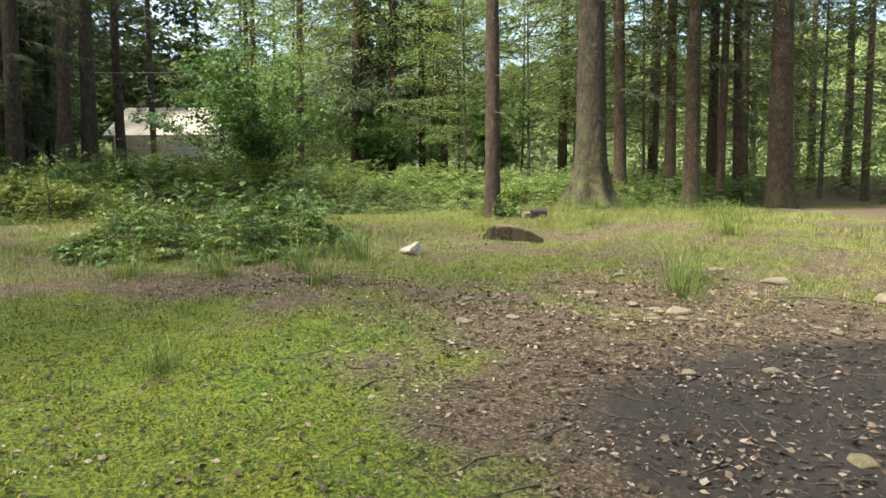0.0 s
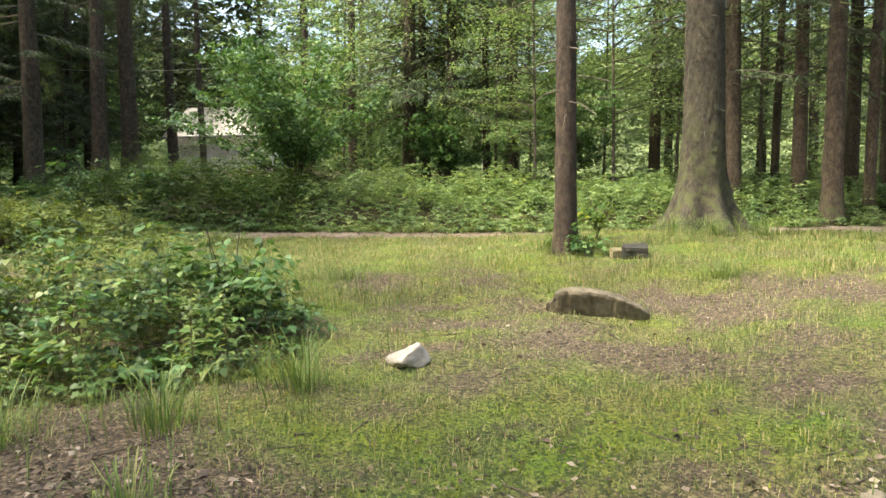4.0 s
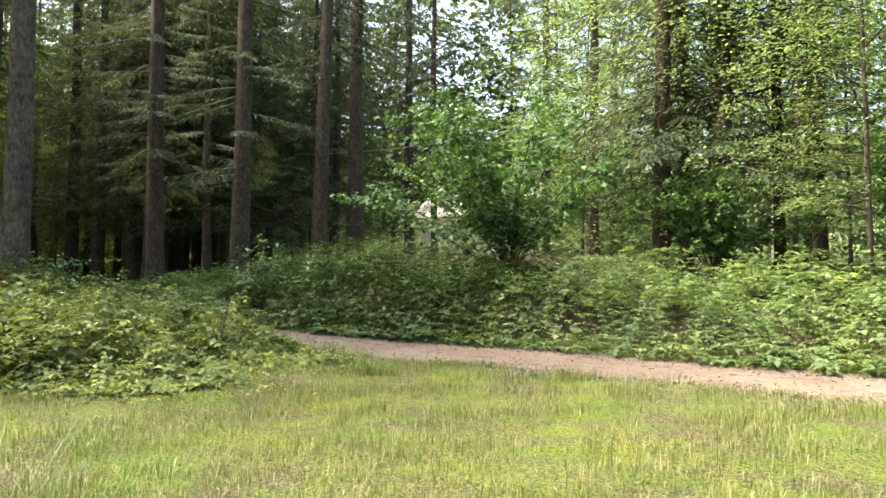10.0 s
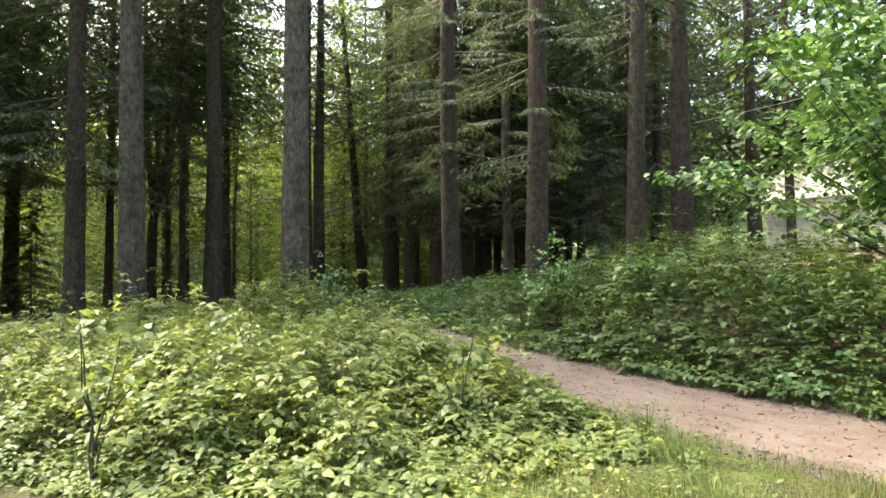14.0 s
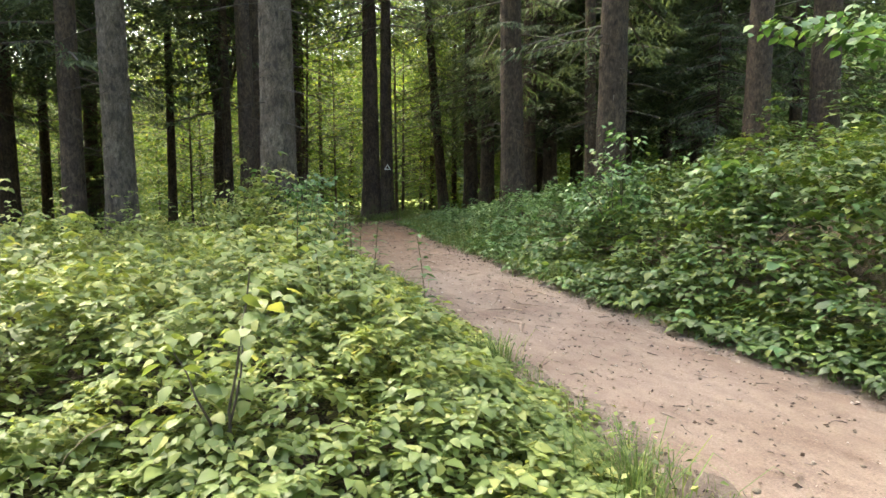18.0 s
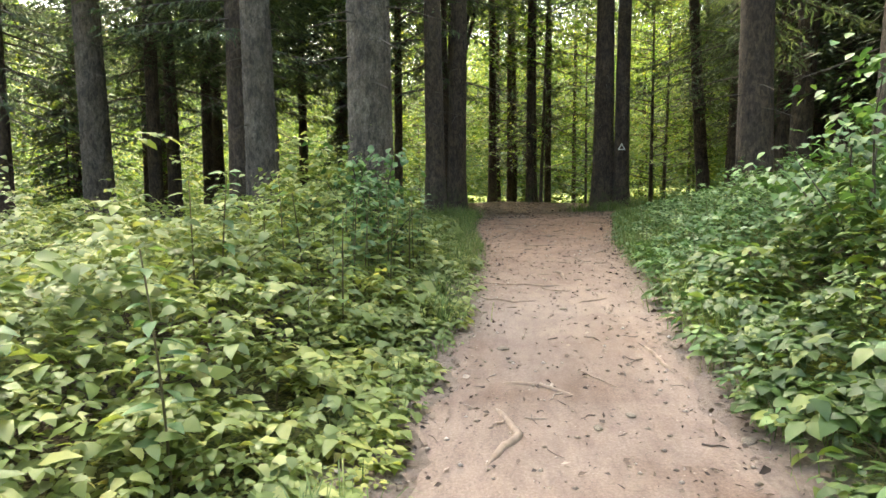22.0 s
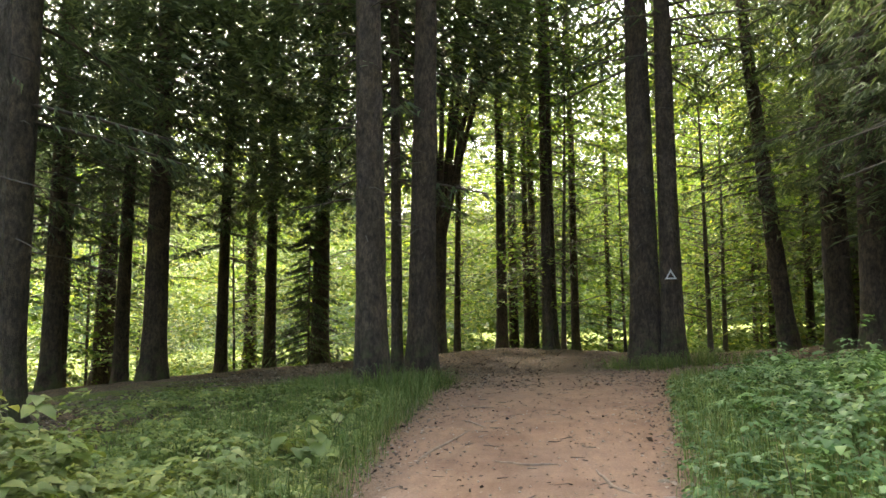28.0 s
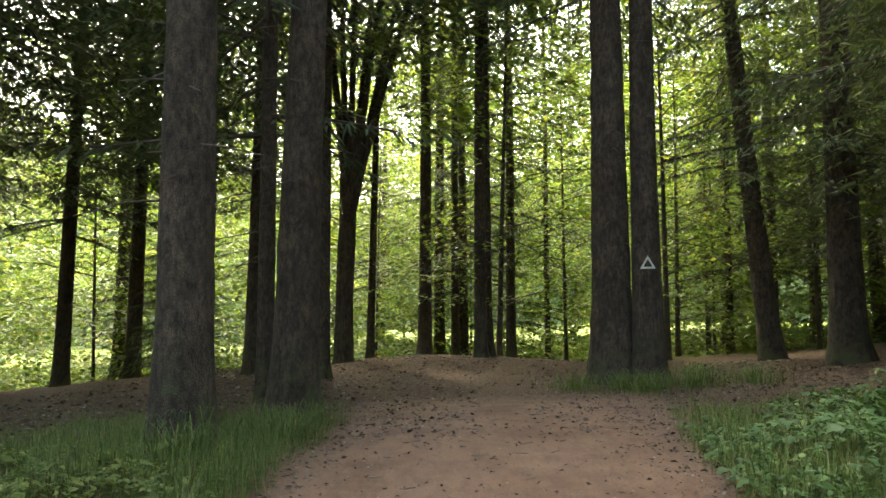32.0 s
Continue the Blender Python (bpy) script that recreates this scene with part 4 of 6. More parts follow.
# mostly above the view: added between the sun and the right-hand trunks
foliage_mass("mid_canopy", (1.5, 11, 12, 22), 18000, 18.0, 0.27, NEEDLES, "spruce branches above the thick old trunk", 112, 7.5, 0.25)

# ---- wooded slope in the distance ----
ba = np.linspace(0, 2 * np.pi, 421)[:-1]
bh = np.linspace(0, 1, 22)
top = 30.0 + 3.5 * waves(np.cos(ba) * 12, np.sin(ba) * 12, 9.0, 131) - 8.0 * np.exp(-(((ba - 3.2) / 0.22) ** 2)) - 6.0 * np.exp(-(((ba - 1.62) / 0.16) ** 2))
rad = 92.0 + 10.0 * bh[None] ** 0.7 + 2.6 * waves(ba[:, None] * 60, bh[None] * 30, 5.0, 132, 4)
bz = bh[None] * (top[:, None] + 1.6 * waves(ba[:, None] * 92 + 0 * bh[None], 0 * ba[:, None] + 0 * bh[None], 3.0, 133, 4)) - 4.0
bv = np.stack([-15.0 + np.cos(ba)[:, None] * rad, 18.0 + np.sin(ba)[:, None] * rad, bz], -1).reshape(-1, 3)
i, j = np.meshgrid(np.arange(420), np.arange(21), indexing="ij")
k = (i + 1) % 420
FAR_WOOD = plain_material("far wood", (0.03, 0.05, 0.018), (0.13, 0.165, 0.06), 0.9, 0.9, 0.6)
tagged(put("backdrop", mesh_np("backdrop", bv, np.stack([i * 22 + j, i * 22 + j + 1, k * 22 + j + 1, k * 22 + j], -1).reshape(-1, 4)), FAR_WOOD), "wooded slope far behind the trees", "backdrop", kind="structure")

# ---- the hazel at the edge of the clearing ----
def shrub(name, x, y, wide, high, stems, count, size, leaf, label):
    rr = np.random.RandomState(int(abs(x * 57 + y * 31)))
    base = new(name)
    base.location = (x, y, float(ground(x, y)))
    tagged(base, label, "shrub")
    ends = []
    for _ in range(stems):
        a, out = rr.rand() * 2 * np.pi, wide * (0.25 + 0.75 * rr.rand()) * 0.5
        s = np.linspace(0, 1, 7)
        h = high * (0.95 - 0.45 * (out / (wide * 0.5)) ** 2) * (0.75 + 0.3 * rr.rand())
        pts = np.stack([np.cos(a) * out * s**1.4, np.sin(a) * out * s**1.4, h * s**0.85], -1)
        pts[1:, :2] += rr.normal(0, 0.009 * high, (6, 2))
        put("stem", mesh_np("stem", *tube(pts, min(0.028, 0.0055 * high) * (1 - 0.8 * s) + 0.002, 5), True), TWIG, base)
        ends.append(pts)
    at, way = [], []
    for _ in range(count // 14):
        p = ends[rr.randint(len(ends))]
        t = 0.35 + 0.68 * rr.rand()
        c = np.array([np.interp(min(t, 1), np.linspace(0, 1, 7), p[:, k]) for k in range(3)])
        a = rr.rand() * 2 * np.pi
        ln = min(0.35, 0.16 * high) + min(0.6, 0.2 * high) * rr.rand()
        s = rr.rand(14)
        twig = c + np.stack([np.cos(a) * ln * s, np.sin(a) * ln * s, 0.12 * ln * s], -1) + rr.normal(0, 0.06, (14, 3))
        at.append(twig)
        th = a + rr.normal(0, 0.9, 14)
        way.append(np.stack([np.cos(th), np.sin(th), -0.2 - 0.5 * rr.rand(14)], -1))
    at, way = np.concatenate(at), np.concatenate(way)
    L = size * (0.65 + 0.6 * rr.rand(len(at)))
    put("foliage", mesh_np("foliage", *broad_leaves(at, way, np.array([0, 0, 1.0]) + rr.normal(0, 0.3, at.shape), L, L * 0.78)), leaf, base)
    return base


shrub("hazel_bush", -7.0, 25.0, 8.6, 6.2, 34, 13000, 0.13, LEAF_HAZEL, "broad hazel bush with dense fresh green leaves")
shrub("hazel_bush", -2.2, 26.5, 4.6, 3.6, 16, 4200, 0.12, LEAF_HAZEL, "lower hazel bush beside the larger one")
shrub("hazel_bush", 1.8, 26.0, 5.0, 4.2, 16, 4200, 0.12, LEAF_HAZEL, "hazel bush with thin bare stems below its leaves")
shrub("elder_sapling", -12.4, 21.7, 1.5, 2.0, 8, 800, 0.08, LEAF_HAZEL, "leafy elder sapling leaning over the footpath")
shrub("elder_sapling", -10.2, 22.0, 1.8, 1.7, 8, 620, 0.1, LEAF_HAZEL, "leafy sapling in the bramble bank")
shrub("elder_sapling", -7.6, 22.4, 1.8, 1.6, 8, 620, 0.1, LEAF_HAZEL, "bushy sapling in the dark bramble bank")
shrub("elder_sapling", -14.2, 17.5, 1.7, 1.7, 12, 700, 0.085, LEAF_HAZEL, "leafy sapling at the foot of the pale spruce")
shrub("elder_sapling", -14.9, 16.4, 1.4, 1.6, 9, 700, 0.07, LEAF_BRAMBLE, "bright leafy sapling beside the pale spruce")
shrub("thin_sapling", -1.9, 8.8, 1.0, 1.1, 8, 300, 0.07, LEAF_HAZEL, "pale-leaved stems standing above the bramble clump")
shrub("burdock", -18.55, 18.0, 0.7, 0.32, 8, 70, 0.15, LEAF_BRAMBLE, "broad pale green leaves on the grassy verge")
shrub("small_fern", 1.25, 12.85, 0.8, 0.38, 9, 150, 0.07, LEAF_HAZEL, "small green fern at the foot of the slim conifer")
shrub("thin_sapling", -7.9, 13.1, 0.8, 1.5, 4, 150, 0.08, LEAF_BRAMBLE, "thin sapling standing above the brambles")
shrub("thin_sapling", -7.45, 16.0, 0.5, 1.25, 3, 90, 0.08, LEAF_BRAMBLE, "thin dark-stemmed sapling in the brambles")
shrub("thin_sapling", -9.3, 14.6, 0.6, 1.3, 3, 110, 0.08, LEAF_BRAMBLE, "thin sapling with pale leaves in the brambles")
shrub("thin_sapling", -9.6, 11.6, 2.6, 4.2, 6, 300, 0.09, LEAF_BEECH, "tall thin sapling with few pale leaves")
shrub("thin_sapling", 1.6, 14.6, 0.9, 0.9, 5, 150, 0.09, LEAF_BEECH, "small pale green sapling beside the slim conifer")
for x, y, s in ((-0.5, 26.5, 0.95), (3.2, 24.5, 0.9), (5.5, 26.5, 1.0), (-3.6, 27.5, 1.05), (0.8, 24.0, 0.75), (7.5, 24.5, 0.9)):
    tree("beech", x, y, 0.12, BEECH_LAYER[int(x * 3) % 2], TWIG, "young beech with flat layers of pale leaves", "tree", group="beeches behind the clearing", mesh=THIN[int(y) % 3], scale=s)
for x, y, s in ((-18.6, 29.4, 1.0), (-34.0, 12.6, 0.75), (-27.5, 5.0, 0.9)):
    b = new("young_spruce")
    b.location = (x, y, float(ground(x, y)))
    tagged(b, "young spruce with drooping dark branches", "tree", "young spruces")
    put("trunk", trunk_mesh("trunk", 6.4 * s, 0.12 * s, r, 1.2, sides=8, top=0.1), BARK, b)
    for part, me in (("branchwork", SPRUCE_YOUNG[int(x) % 2][0]), ("crown", SPRUCE_YOUNG[int(x) % 2][1])):
        tagged(put(part, me, None, b), kind="stuff" if part == "branchwork" else "").matrix_basis = Matrix.Scale(s, 4)


# ---- bramble and undergrowth ----
def left_edge(y):
    """Where the bramble thicket meets the clearing."""
    return np.interp(y, [9, 12.0, 12.9, 14.0, 15.5, 17.0, 18.4], [-12, -9.4, -7.4, -6.3, -5.9, -6.5, -7.5]) + 0.35 * np.sin(y * 2.3) + 0.2 * np.sin(y * 5.1 + 1)


def thicket_height(x, y):
    mid, half = track(x)
    off = y - mid
    south = mid - half - y
    lump = 1.28 - 0.75 * np.abs(waves(x, y, 1.7, 41, 2)) - 0.35 * np.abs(waves(x, y, 0.8, 42, 2)) + 0.35 * waves(x, y, 3.4, 43, 2)
    bank = np.where((off > half - 0.05) & (off < half + 7.0), smooth(-0.05, 1.5, off - half) * np.interp(x, [-30, -24, -19, -16, -13, -8, -3, 1, 6, 12], [0.0, 0.12, 0.35, 0.5, 0.9, 1.05, 0.9, 0.75, 0.7, 0.6]) + 0.12, 0) * np.interp(x, [-30, -25, -24], [0, 0, 1]) * smooth(7.0, 4.5, off - half)
    west = np.where((south > -0.08) & (x < left_edge(y)) & (x > -17.3 + 0.9 * waves(x * 0.3, y, 2.2, 45)) & (y > 9.2 + 0.8 * waves(x, y * 0.3, 2.6, 46)), 0.05 + 0.63 * smooth(-0.08, 1.5, south) * smooth(-0.2, 2.8, left_edge(y) - x), 0) * np.interp(x, [-17.5, -16.0], [0.35, 1])
    west = west + 0.6 * spot(x, y, -14.6, 17.2, 1.9, 1.1) * (south > 0.2)
    near = 0.42 * np.clip(spot(x, y, -3.1, 8.7, 2.0, 1.4), 0, 1) ** 0.6 * (1 + 0.8 * waves(x, y, 0.9, 47, 2))
    verge = np.where((south > 0) & (x <= -16) & (x > -24), 0.16 * smooth(-0.1, 0.6, south) * smooth(-24, -21, x), 0) * (y > 14)
    return np.maximum.reduce([bank, west, near, verge]) * np.clip(lump, 0.3, 1.9)


def thicket(name, box, density, size, label, seed, shape=oval_leaves, leaf=None, flat=0.2, loose=0.07, rise=0.6):
    """Arching shoots set with leaves of three leaflets, in rows that overlap; single shoots stand out of the rest."""
    rr = np.random.RandomState(seed)
    nodes_ = 7
    count = int((box[1] - box[0]) * (box[3] - box[2]) * density / nodes_)
    x0, y0 = box[0] + rr.rand(count) * (box[1] - box[0]), box[2] + rr.rand(count) * (box[3] - box[2])
    a0 = rr.rand(count) * 2 * np.pi
    reach = size * (4.5 + 5.0 * rr.rand(count))
    depth = 1.06 - 0.7 * rr.rand(count) ** 2.0 + (rr.rand(count) < loose) * rise * rr.rand(count)
    u = np.tile((np.arange(nodes_) + 0.5) / nodes_, count)
    x, y, a1, dp, rc_ = np.repeat(x0, nodes_), np.repeat(y0, nodes_), np.repeat(a0, nodes_), np.repeat(depth, nodes_), np.repeat(reach, nodes_)
    h0 = np.repeat(thicket_height(x0, y0), nodes_)
    x, y = x + np.cos(a1) * rc_ * u, y + np.sin(a1) * rc_ * u
    h = np.minimum(thicket_height(x, y), 1.5 * h0)
    keep = (h0 > 0.05) & (h > 0.035) & (rr.rand(len(x)) < 0.9)
    x, y, h, u, a1, dp, rc_ = (q[keep] for q in (x, y, h, u, a1, dp, rc_))
    n = len(x)
    z = ground(x, y) + h * dp + rc_ * (0.28 * u - 0.42 * u * u) + rr.normal(0, 0.008, n)
    th = a1 + np.where(rr.rand(n) < 0.5, 1.0, -1.0) * (0.5 + 0.5 * rr.rand(n))
    L = size * (0.5 + 0.95 * rr.rand(n) ** 1.4) * (1.15 - 0.45 * u)
    pieces = []
    tilt = np.stack([np.cos(th), np.sin(th), 0 * th], -1) * flat * (0.6 + 1.6 * rr.rand(n, 1))
    for k, turn in enumerate((0.0, 1.15, -1.15)):
        a = th + turn + rr.normal(0, 0.18, n)
        way = np.stack([np.cos(a), np.sin(a), -0.16 + 0.2 * rr.normal(0, 1, n)], -1)
        nor = np.array([0, 0, 1.0]) + tilt + rr.normal(0, 0.22, (n, 3))
        at = np.stack([x, y, np.maximum(z, ground(x, y) + 0.02)], -1) + unit(way) * 0.016
        s = L * (1.2 if k == 0 else 0.86)
        pieces.append(shape(at, way, nor, s, s * (0.58 + 0.2 * rr.rand(n))))
    v, f = join(pieces)
    return tagged(put(name, mesh_np(name, v, f), leaf or LEAF_BRAMBLE), label, "undergrowth", kind="stuff")


def canes(name, box, count, tall, label, seed):
    """Thin bramble canes rising through the leaves."""
    rr = np.random.RandomState(seed)
    made = []
    while len(made) < count:
        x, y = box[0] + rr.rand() * (box[1] - box[0]), box[2] + rr.rand() * (box[3] - box[2])
        h = float(thicket_height(np.array([x]), np.array([y]))[0])
        if h < 0.2:
            continue
        a, t = rr.rand() * 2 * np.pi, h * (0.9 + tall * rr.rand())
        s = np.linspace(0, 1, 6)
        z = float(ground(x, y))
        made.append(tube(np.stack([x + np.cos(a) * 0.5 * t * s**2, y + np.sin(a) * 0.5 * t * s**2, z + t * (s - 0.25 * s**3)], -1), 0.005 * (1 - 0.7 * s) + 0.0012, 3))
    return tagged(put(name, mesh_np(name, *join(made)), CANE), label, "undergrowth", kind="stuff")


thicket("bramble_thicket", (-9.6, -5.2, 12.2, 18.6), 1000, 0.066, "low bramble thicket with pale green leaves beside the footpath", 51, flat=0.12, loose=0.12, rise=0.45)
thicket("bramble_thicket", (-12.4, -9.6, 11.5, 18.6), 560, 0.076, "bramble thicket beside the footpath", 50, flat=0.15)
thicket("bramble_thicket", (-18.0, -12.4, 11.4, 18.8), 430, 0.08, "bramble thicket round the foot of a pale spruce", 58)
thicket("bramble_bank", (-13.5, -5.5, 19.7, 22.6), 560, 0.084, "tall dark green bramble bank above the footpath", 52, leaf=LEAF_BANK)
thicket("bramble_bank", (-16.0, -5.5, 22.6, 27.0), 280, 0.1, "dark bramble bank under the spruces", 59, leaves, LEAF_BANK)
thicket("bramble_band", (-5.5, 9.0, 19.2, 22.0), 380, 0.085, "light green bramble band behind the clearing", 53, leaf=LEAF_PALE)
thicket("broad_bramble", (-12.0, -5.6, 12.4, 18.5), 60, 0.1, "larger pale leaves scattered over the bramble thicket", 61, broad_leaves, LEAF_BRAMBLE, 0.15, 0.4, 0.3)
thicket("broad_bramble", (-15.0, -5.5, 19.9, 22.4), 50, 0.1, "larger leaves scattered over the bramble bank", 62, broad_leaves, LEAF_HAZEL, 0.25, 0.3, 0.3)
thicket("bramble_band", (-5.5, 12.0, 22.0, 27.0), 240, 0.11, "shaded bramble band at the edge of the wood", 60, leaves, LEAF_PALE)
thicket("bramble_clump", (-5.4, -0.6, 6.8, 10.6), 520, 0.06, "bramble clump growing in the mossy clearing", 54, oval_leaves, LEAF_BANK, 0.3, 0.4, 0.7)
thicket("bramble_clump", (-5.4, -0.6, 6.8, 10.6), 150, 0.07, "fresh upper leaves of the bramble clump", 49, broad_leaves, LEAF_HAZEL, 0.3, 0.6, 0.9)
thicket("low_herbs", (-24.0, -15.0, 14.8, 18.8), 300, 0.06, "low herbs on the footpath verge", 55)
thicket("low_herbs", (-24.0, -13.5, 20.2, 24.5), 380, 0.06, "leafy herbs on the footpath bank", 56, leaf=LEAF_HAZEL)
thicket("bramble_thicket", (-18.5, -8.0, 8.2, 11.4), 220, 0.1, "bramble thicket under the spruces", 57, leaves)
canes("bramble_canes", (-15.0, -6.2, 12.0, 18.5), 160, 0.7, "thin dark bramble canes among the leaves", 91)
canes("bramble_canes", (-5.0, -0.8, 7.0, 10.4), 120, 0.9, "thin stems standing in the bramble clump", 92)
canes("bramble_canes", (-14.0, 6.0, 20.0, 24.0), 120, 0.5, "thin stems in the bramble bank", 93)


# ---- tall herbs on the verges ----
def herb_plant(name, tall, pairs, size, leaf, seed, label):
    """An upright stem with crossed pairs of long drooping leaves, larger below the tip."""
    rr = np.random.RandomState(seed)
    base = new(name)
    z = np.linspace(0, 1, 6)
    lean = rr.normal(0, 0.06, 2)
    put("stem", mesh_np("stem", *tube(np.stack([lean[0] * tall * z**2, lean[1] * tall * z**2, tall * z - 0.03], -1), 0.006 * (1 - 0.7 * z) + 0.0012, 5), True), CANE, base)
    at, way, L = [], [], []
    for k in range(pairs):
        u = 0.3 + 0.7 * (k + 0.5) / pairs
        for side in range(3 if k > pairs - 3 else 2):
            a = k * 1.57 + side * (2.1 if k > pairs - 3 else np.pi) + rr.normal(0, 0.25)
            at.append((lean[0] * tall * u * u, lean[1] * tall * u * u, tall * u))
            way.append((np.cos(a), np.sin(a), 0.25 - 0.5 * rr.rand()))
            L.append(size * (0.65 + 0.5 * np.sin(np.pi * min(u, 0.95))) * (0.8 + 0.4 * rr.rand()))
    at, way, L = np.array(at), np.array(way), np.array(L)
    at = at + unit(way) * 0.02
    put("foliage", mesh_np("foliage", *broad_leaves(at, way, np.array([0, 0, 1.0]) + rr.normal(0, 0.15, at.shape), L, L * 0.5, 0.07, 0.25)), leaf, base)
    return tagged(base, label, "herb", "tall herbs beside the footpath")


rh = np.random.RandomState(303)
HERB_LABEL = "upright green herb with pairs of long pointed leaves"
HERBS = [herb_plant("tall_herb", 0.75 + 0.12 * k, 9 + k, 0.105, (LEAF_BRAMBLE, LEAF_PALE, LEAF_BRAMBLE, LEAF_HAZEL)[k], 400 + k, HERB_LABEL) for k in range(4)]
spots = [(-12.6 - 2.0 * rh.rand(), 17.2 + 0.95 * rh.rand()) for _ in range(24)] + [(-13.2 - 3.6 * rh.rand(), 20.75 + 1.3 * rh.rand()) for _ in range(22)] + [(-9.5 - 2.6 * rh.rand(), 20.7 + 1.0 * rh.rand()) for _ in range(12)] + [(-9.2 - 3.0 * rh.rand(), 16.6 + 1.3 * rh.rand()) for _ in range(14)] + [(-4.4 + 3.4 * rh.rand(), 7.5 + 2.0 * rh.rand()) for _ in range(22)]
for k, (x, y) in enumerate(spots):
    m = pose(x, y, float(ground(x, y)), 0, 0, rh.rand() * 360) @ Matrix.Scale((0.75 + 0.45 * rh.rand()) * (0.6 if y > 19.5 else 0.62 if y < 11 else 1.0), 4)
    if k < 4:
        HERBS[k].matrix_world = m
    else:
        copy_thing(HERBS[k % 4], m)
for x, y, w, h, n, size in ((-13.1, 20.85, 0.7, 0.42, 46, 0.17), (-14.6, 21.1, 0.8, 0.4, 46, 0.16), (-12.9, 18.05, 0.6, 0.35, 40, 0.14), (-19.6, 17.9, 0.7, 0.3, 40, 0.17)):
    shrub("burdock", x, y, w, h, 8, n, size, LEAF_HAZEL if y > 20 else LEAF_BRAMBLE, "low plant with broad rounded leaves beside the footpath")

# ---- grass ----
def grass_field(name, count, box, weight, tall, label, seed, blade=None):
    rr = np.random.RandomState(seed)
    x, y = box[0] + rr.rand(count) * (box[1] - box[0]), box[2] + rr.rand(count) * (box[3] - box[2])
    w = weight(x, y)
    keep = rr.rand(count) < w
    x, y, w = x[keep], y[keep], w[keep]
    at = np.stack([x, y, ground(x, y) - 0.01], -1)
    h = tall * (0.35 + 0.9 * rr.rand(len(x))) * (0.5 + 0.7 * w)
    a = rr.rand(len(x)) * 2 * np.pi
    out = np.stack([np.cos(a), np.sin(a), 0 * a], -1)
    side = np.stack([-np.sin(a), np.cos(a), 0 * a], -1) * (0.0012 + 0.0022 * rr.rand(len(x), 1))
    lean = (0.1 + 0.75 * rr.rand(len(x), 1)) * h[:, None]
    m = at + out * lean * 0.35 + np.array([0, 0, 0.6]) * h[:, None]
    t = at + out * lean + np.array([0, 0, 0.95]) * h[:, None] - np.array([0, 0, 0.35]) * lean
    v = np.stack([at - side, at + side, m + side * 0.8, m - side * 0.8, t], 1).reshape(-1, 3)
    n = np.arange(len(x))[:, None] * 5
    f = np.concatenate([n + [0, 1, 2], n + [0, 2, 3], n + [3, 2, 4]], 1).reshape(-1, 3)
    return tagged(put(name, mesh_np(name, v, f), blade or GRASS), label, "grass", kind="stuff")


def meadow(x, y):
    mid, half = track(x)
    w = smooth(9.5, 6.5, np.hypot((x + 0.5) * 0.9, (y - 13.0) * 0.85)) * (0.48 + 0.8 * waves(x, y, 1.5, 61) + 0.4 * waves(x, y, 0.5, 60)) * np.interp(y, [4.0, 7.0, 9.5, 12.5], [0.12, 0.45, 0.65, 1.0])
    w = w * (1 - 0.7 * spot(x, y, 0.6, 9.3, 1.8, 1.8)) * np.clip(0.35 + 1.0 * turf_at(x, y), 0, 1) * np.where(x < left_edge(y) - 0.4, 0.15, 1)
    return np.clip(w, 0, 1) * ((mid - half - y) > -0.1)


def verges(x, y):
    mid, half = track(x)
    d = np.abs(y - mid) - half
    w = smooth(-0.12, 0.05, d) * smooth(np.where(x < -15, 4.0, 0.7), 0.1, d) * (0.5 + 0.5 * waves(x, y, 0.9, 62))
    return np.clip(w, 0, 1) * np.interp(x, [-27, -24, 8, 12], [0, 1, 1, 0])


grass_field("meadow_grass", 330000, (-7.5, 7.0, 4.5, 19.0), meadow, 0.125, "short yellowish green grass of the clearing", 71)
grass_field("verge_grass", 240000, (-27.0, 8.0, 14.0, 25.5), verges, 0.2, "grass on the verges of the footpath", 72, GRASS_DEEP)
grass_field("clump_grass", 9000, (-5.6, 0.0, 6.2, 11.0), lambda x, y: 0.5 * smooth(0.9, 0.3, np.abs(np.hypot((x + 3.1) / 2.0, (y - 8.7) / 1.5) - 0.95)) * smooth(-0.1, 0.5, waves(x, y, 0.6, 48)), 0.42, "long grass blades round the bramble clump", 70, GRASS_DEEP)
grass_field("short_grass", 170000, (-5.5, 6.0, 5.2, 13.5), lambda x, y: np.clip(0.85 * smooth(0.0, 0.6, turf_at(x, y)) * (0.55 + 0.7 * waves(x, y, 0.9, 68)) * np.where(x < left_edge(y) - 0.4, 0.15, 1), 0, 1), 0.06, "short yellowish grass between patches of moss and soil", 68)
grass_field("moss_grass", 90000, (-6.0, 5.5, 1.2, 9.0), lambda x, y: np.clip(0.75 * smooth(0.1, 0.7, turf_at(x, y)) * (0.35 + 0.9 * waves(x, y, 0.8, 67)), 0, 1), 0.07, "short grass growing through the moss", 69, GRASS_DEEP)


def end_verges(x, y):
    mid, half = track(x)
    d = np.abs(y - mid) - half
    w = smooth(-0.15, 0.1, d) * smooth(3.6, 1.2, d) * (0.6 + 0.5 * waves(x, y, 1.1, 63))
    return np.clip(w, 0, 1) * np.interp(x, [-25.5, -23.5, -16, -14.5], [0, 1, 1, 0])


grass_field("verge_grass", 190000, (-25.5, -14.5, 14.8, 25.0), end_verges, 0.3, "tall shaded grass on the verges near the twin spruces", 70, GRASS_DEEP)

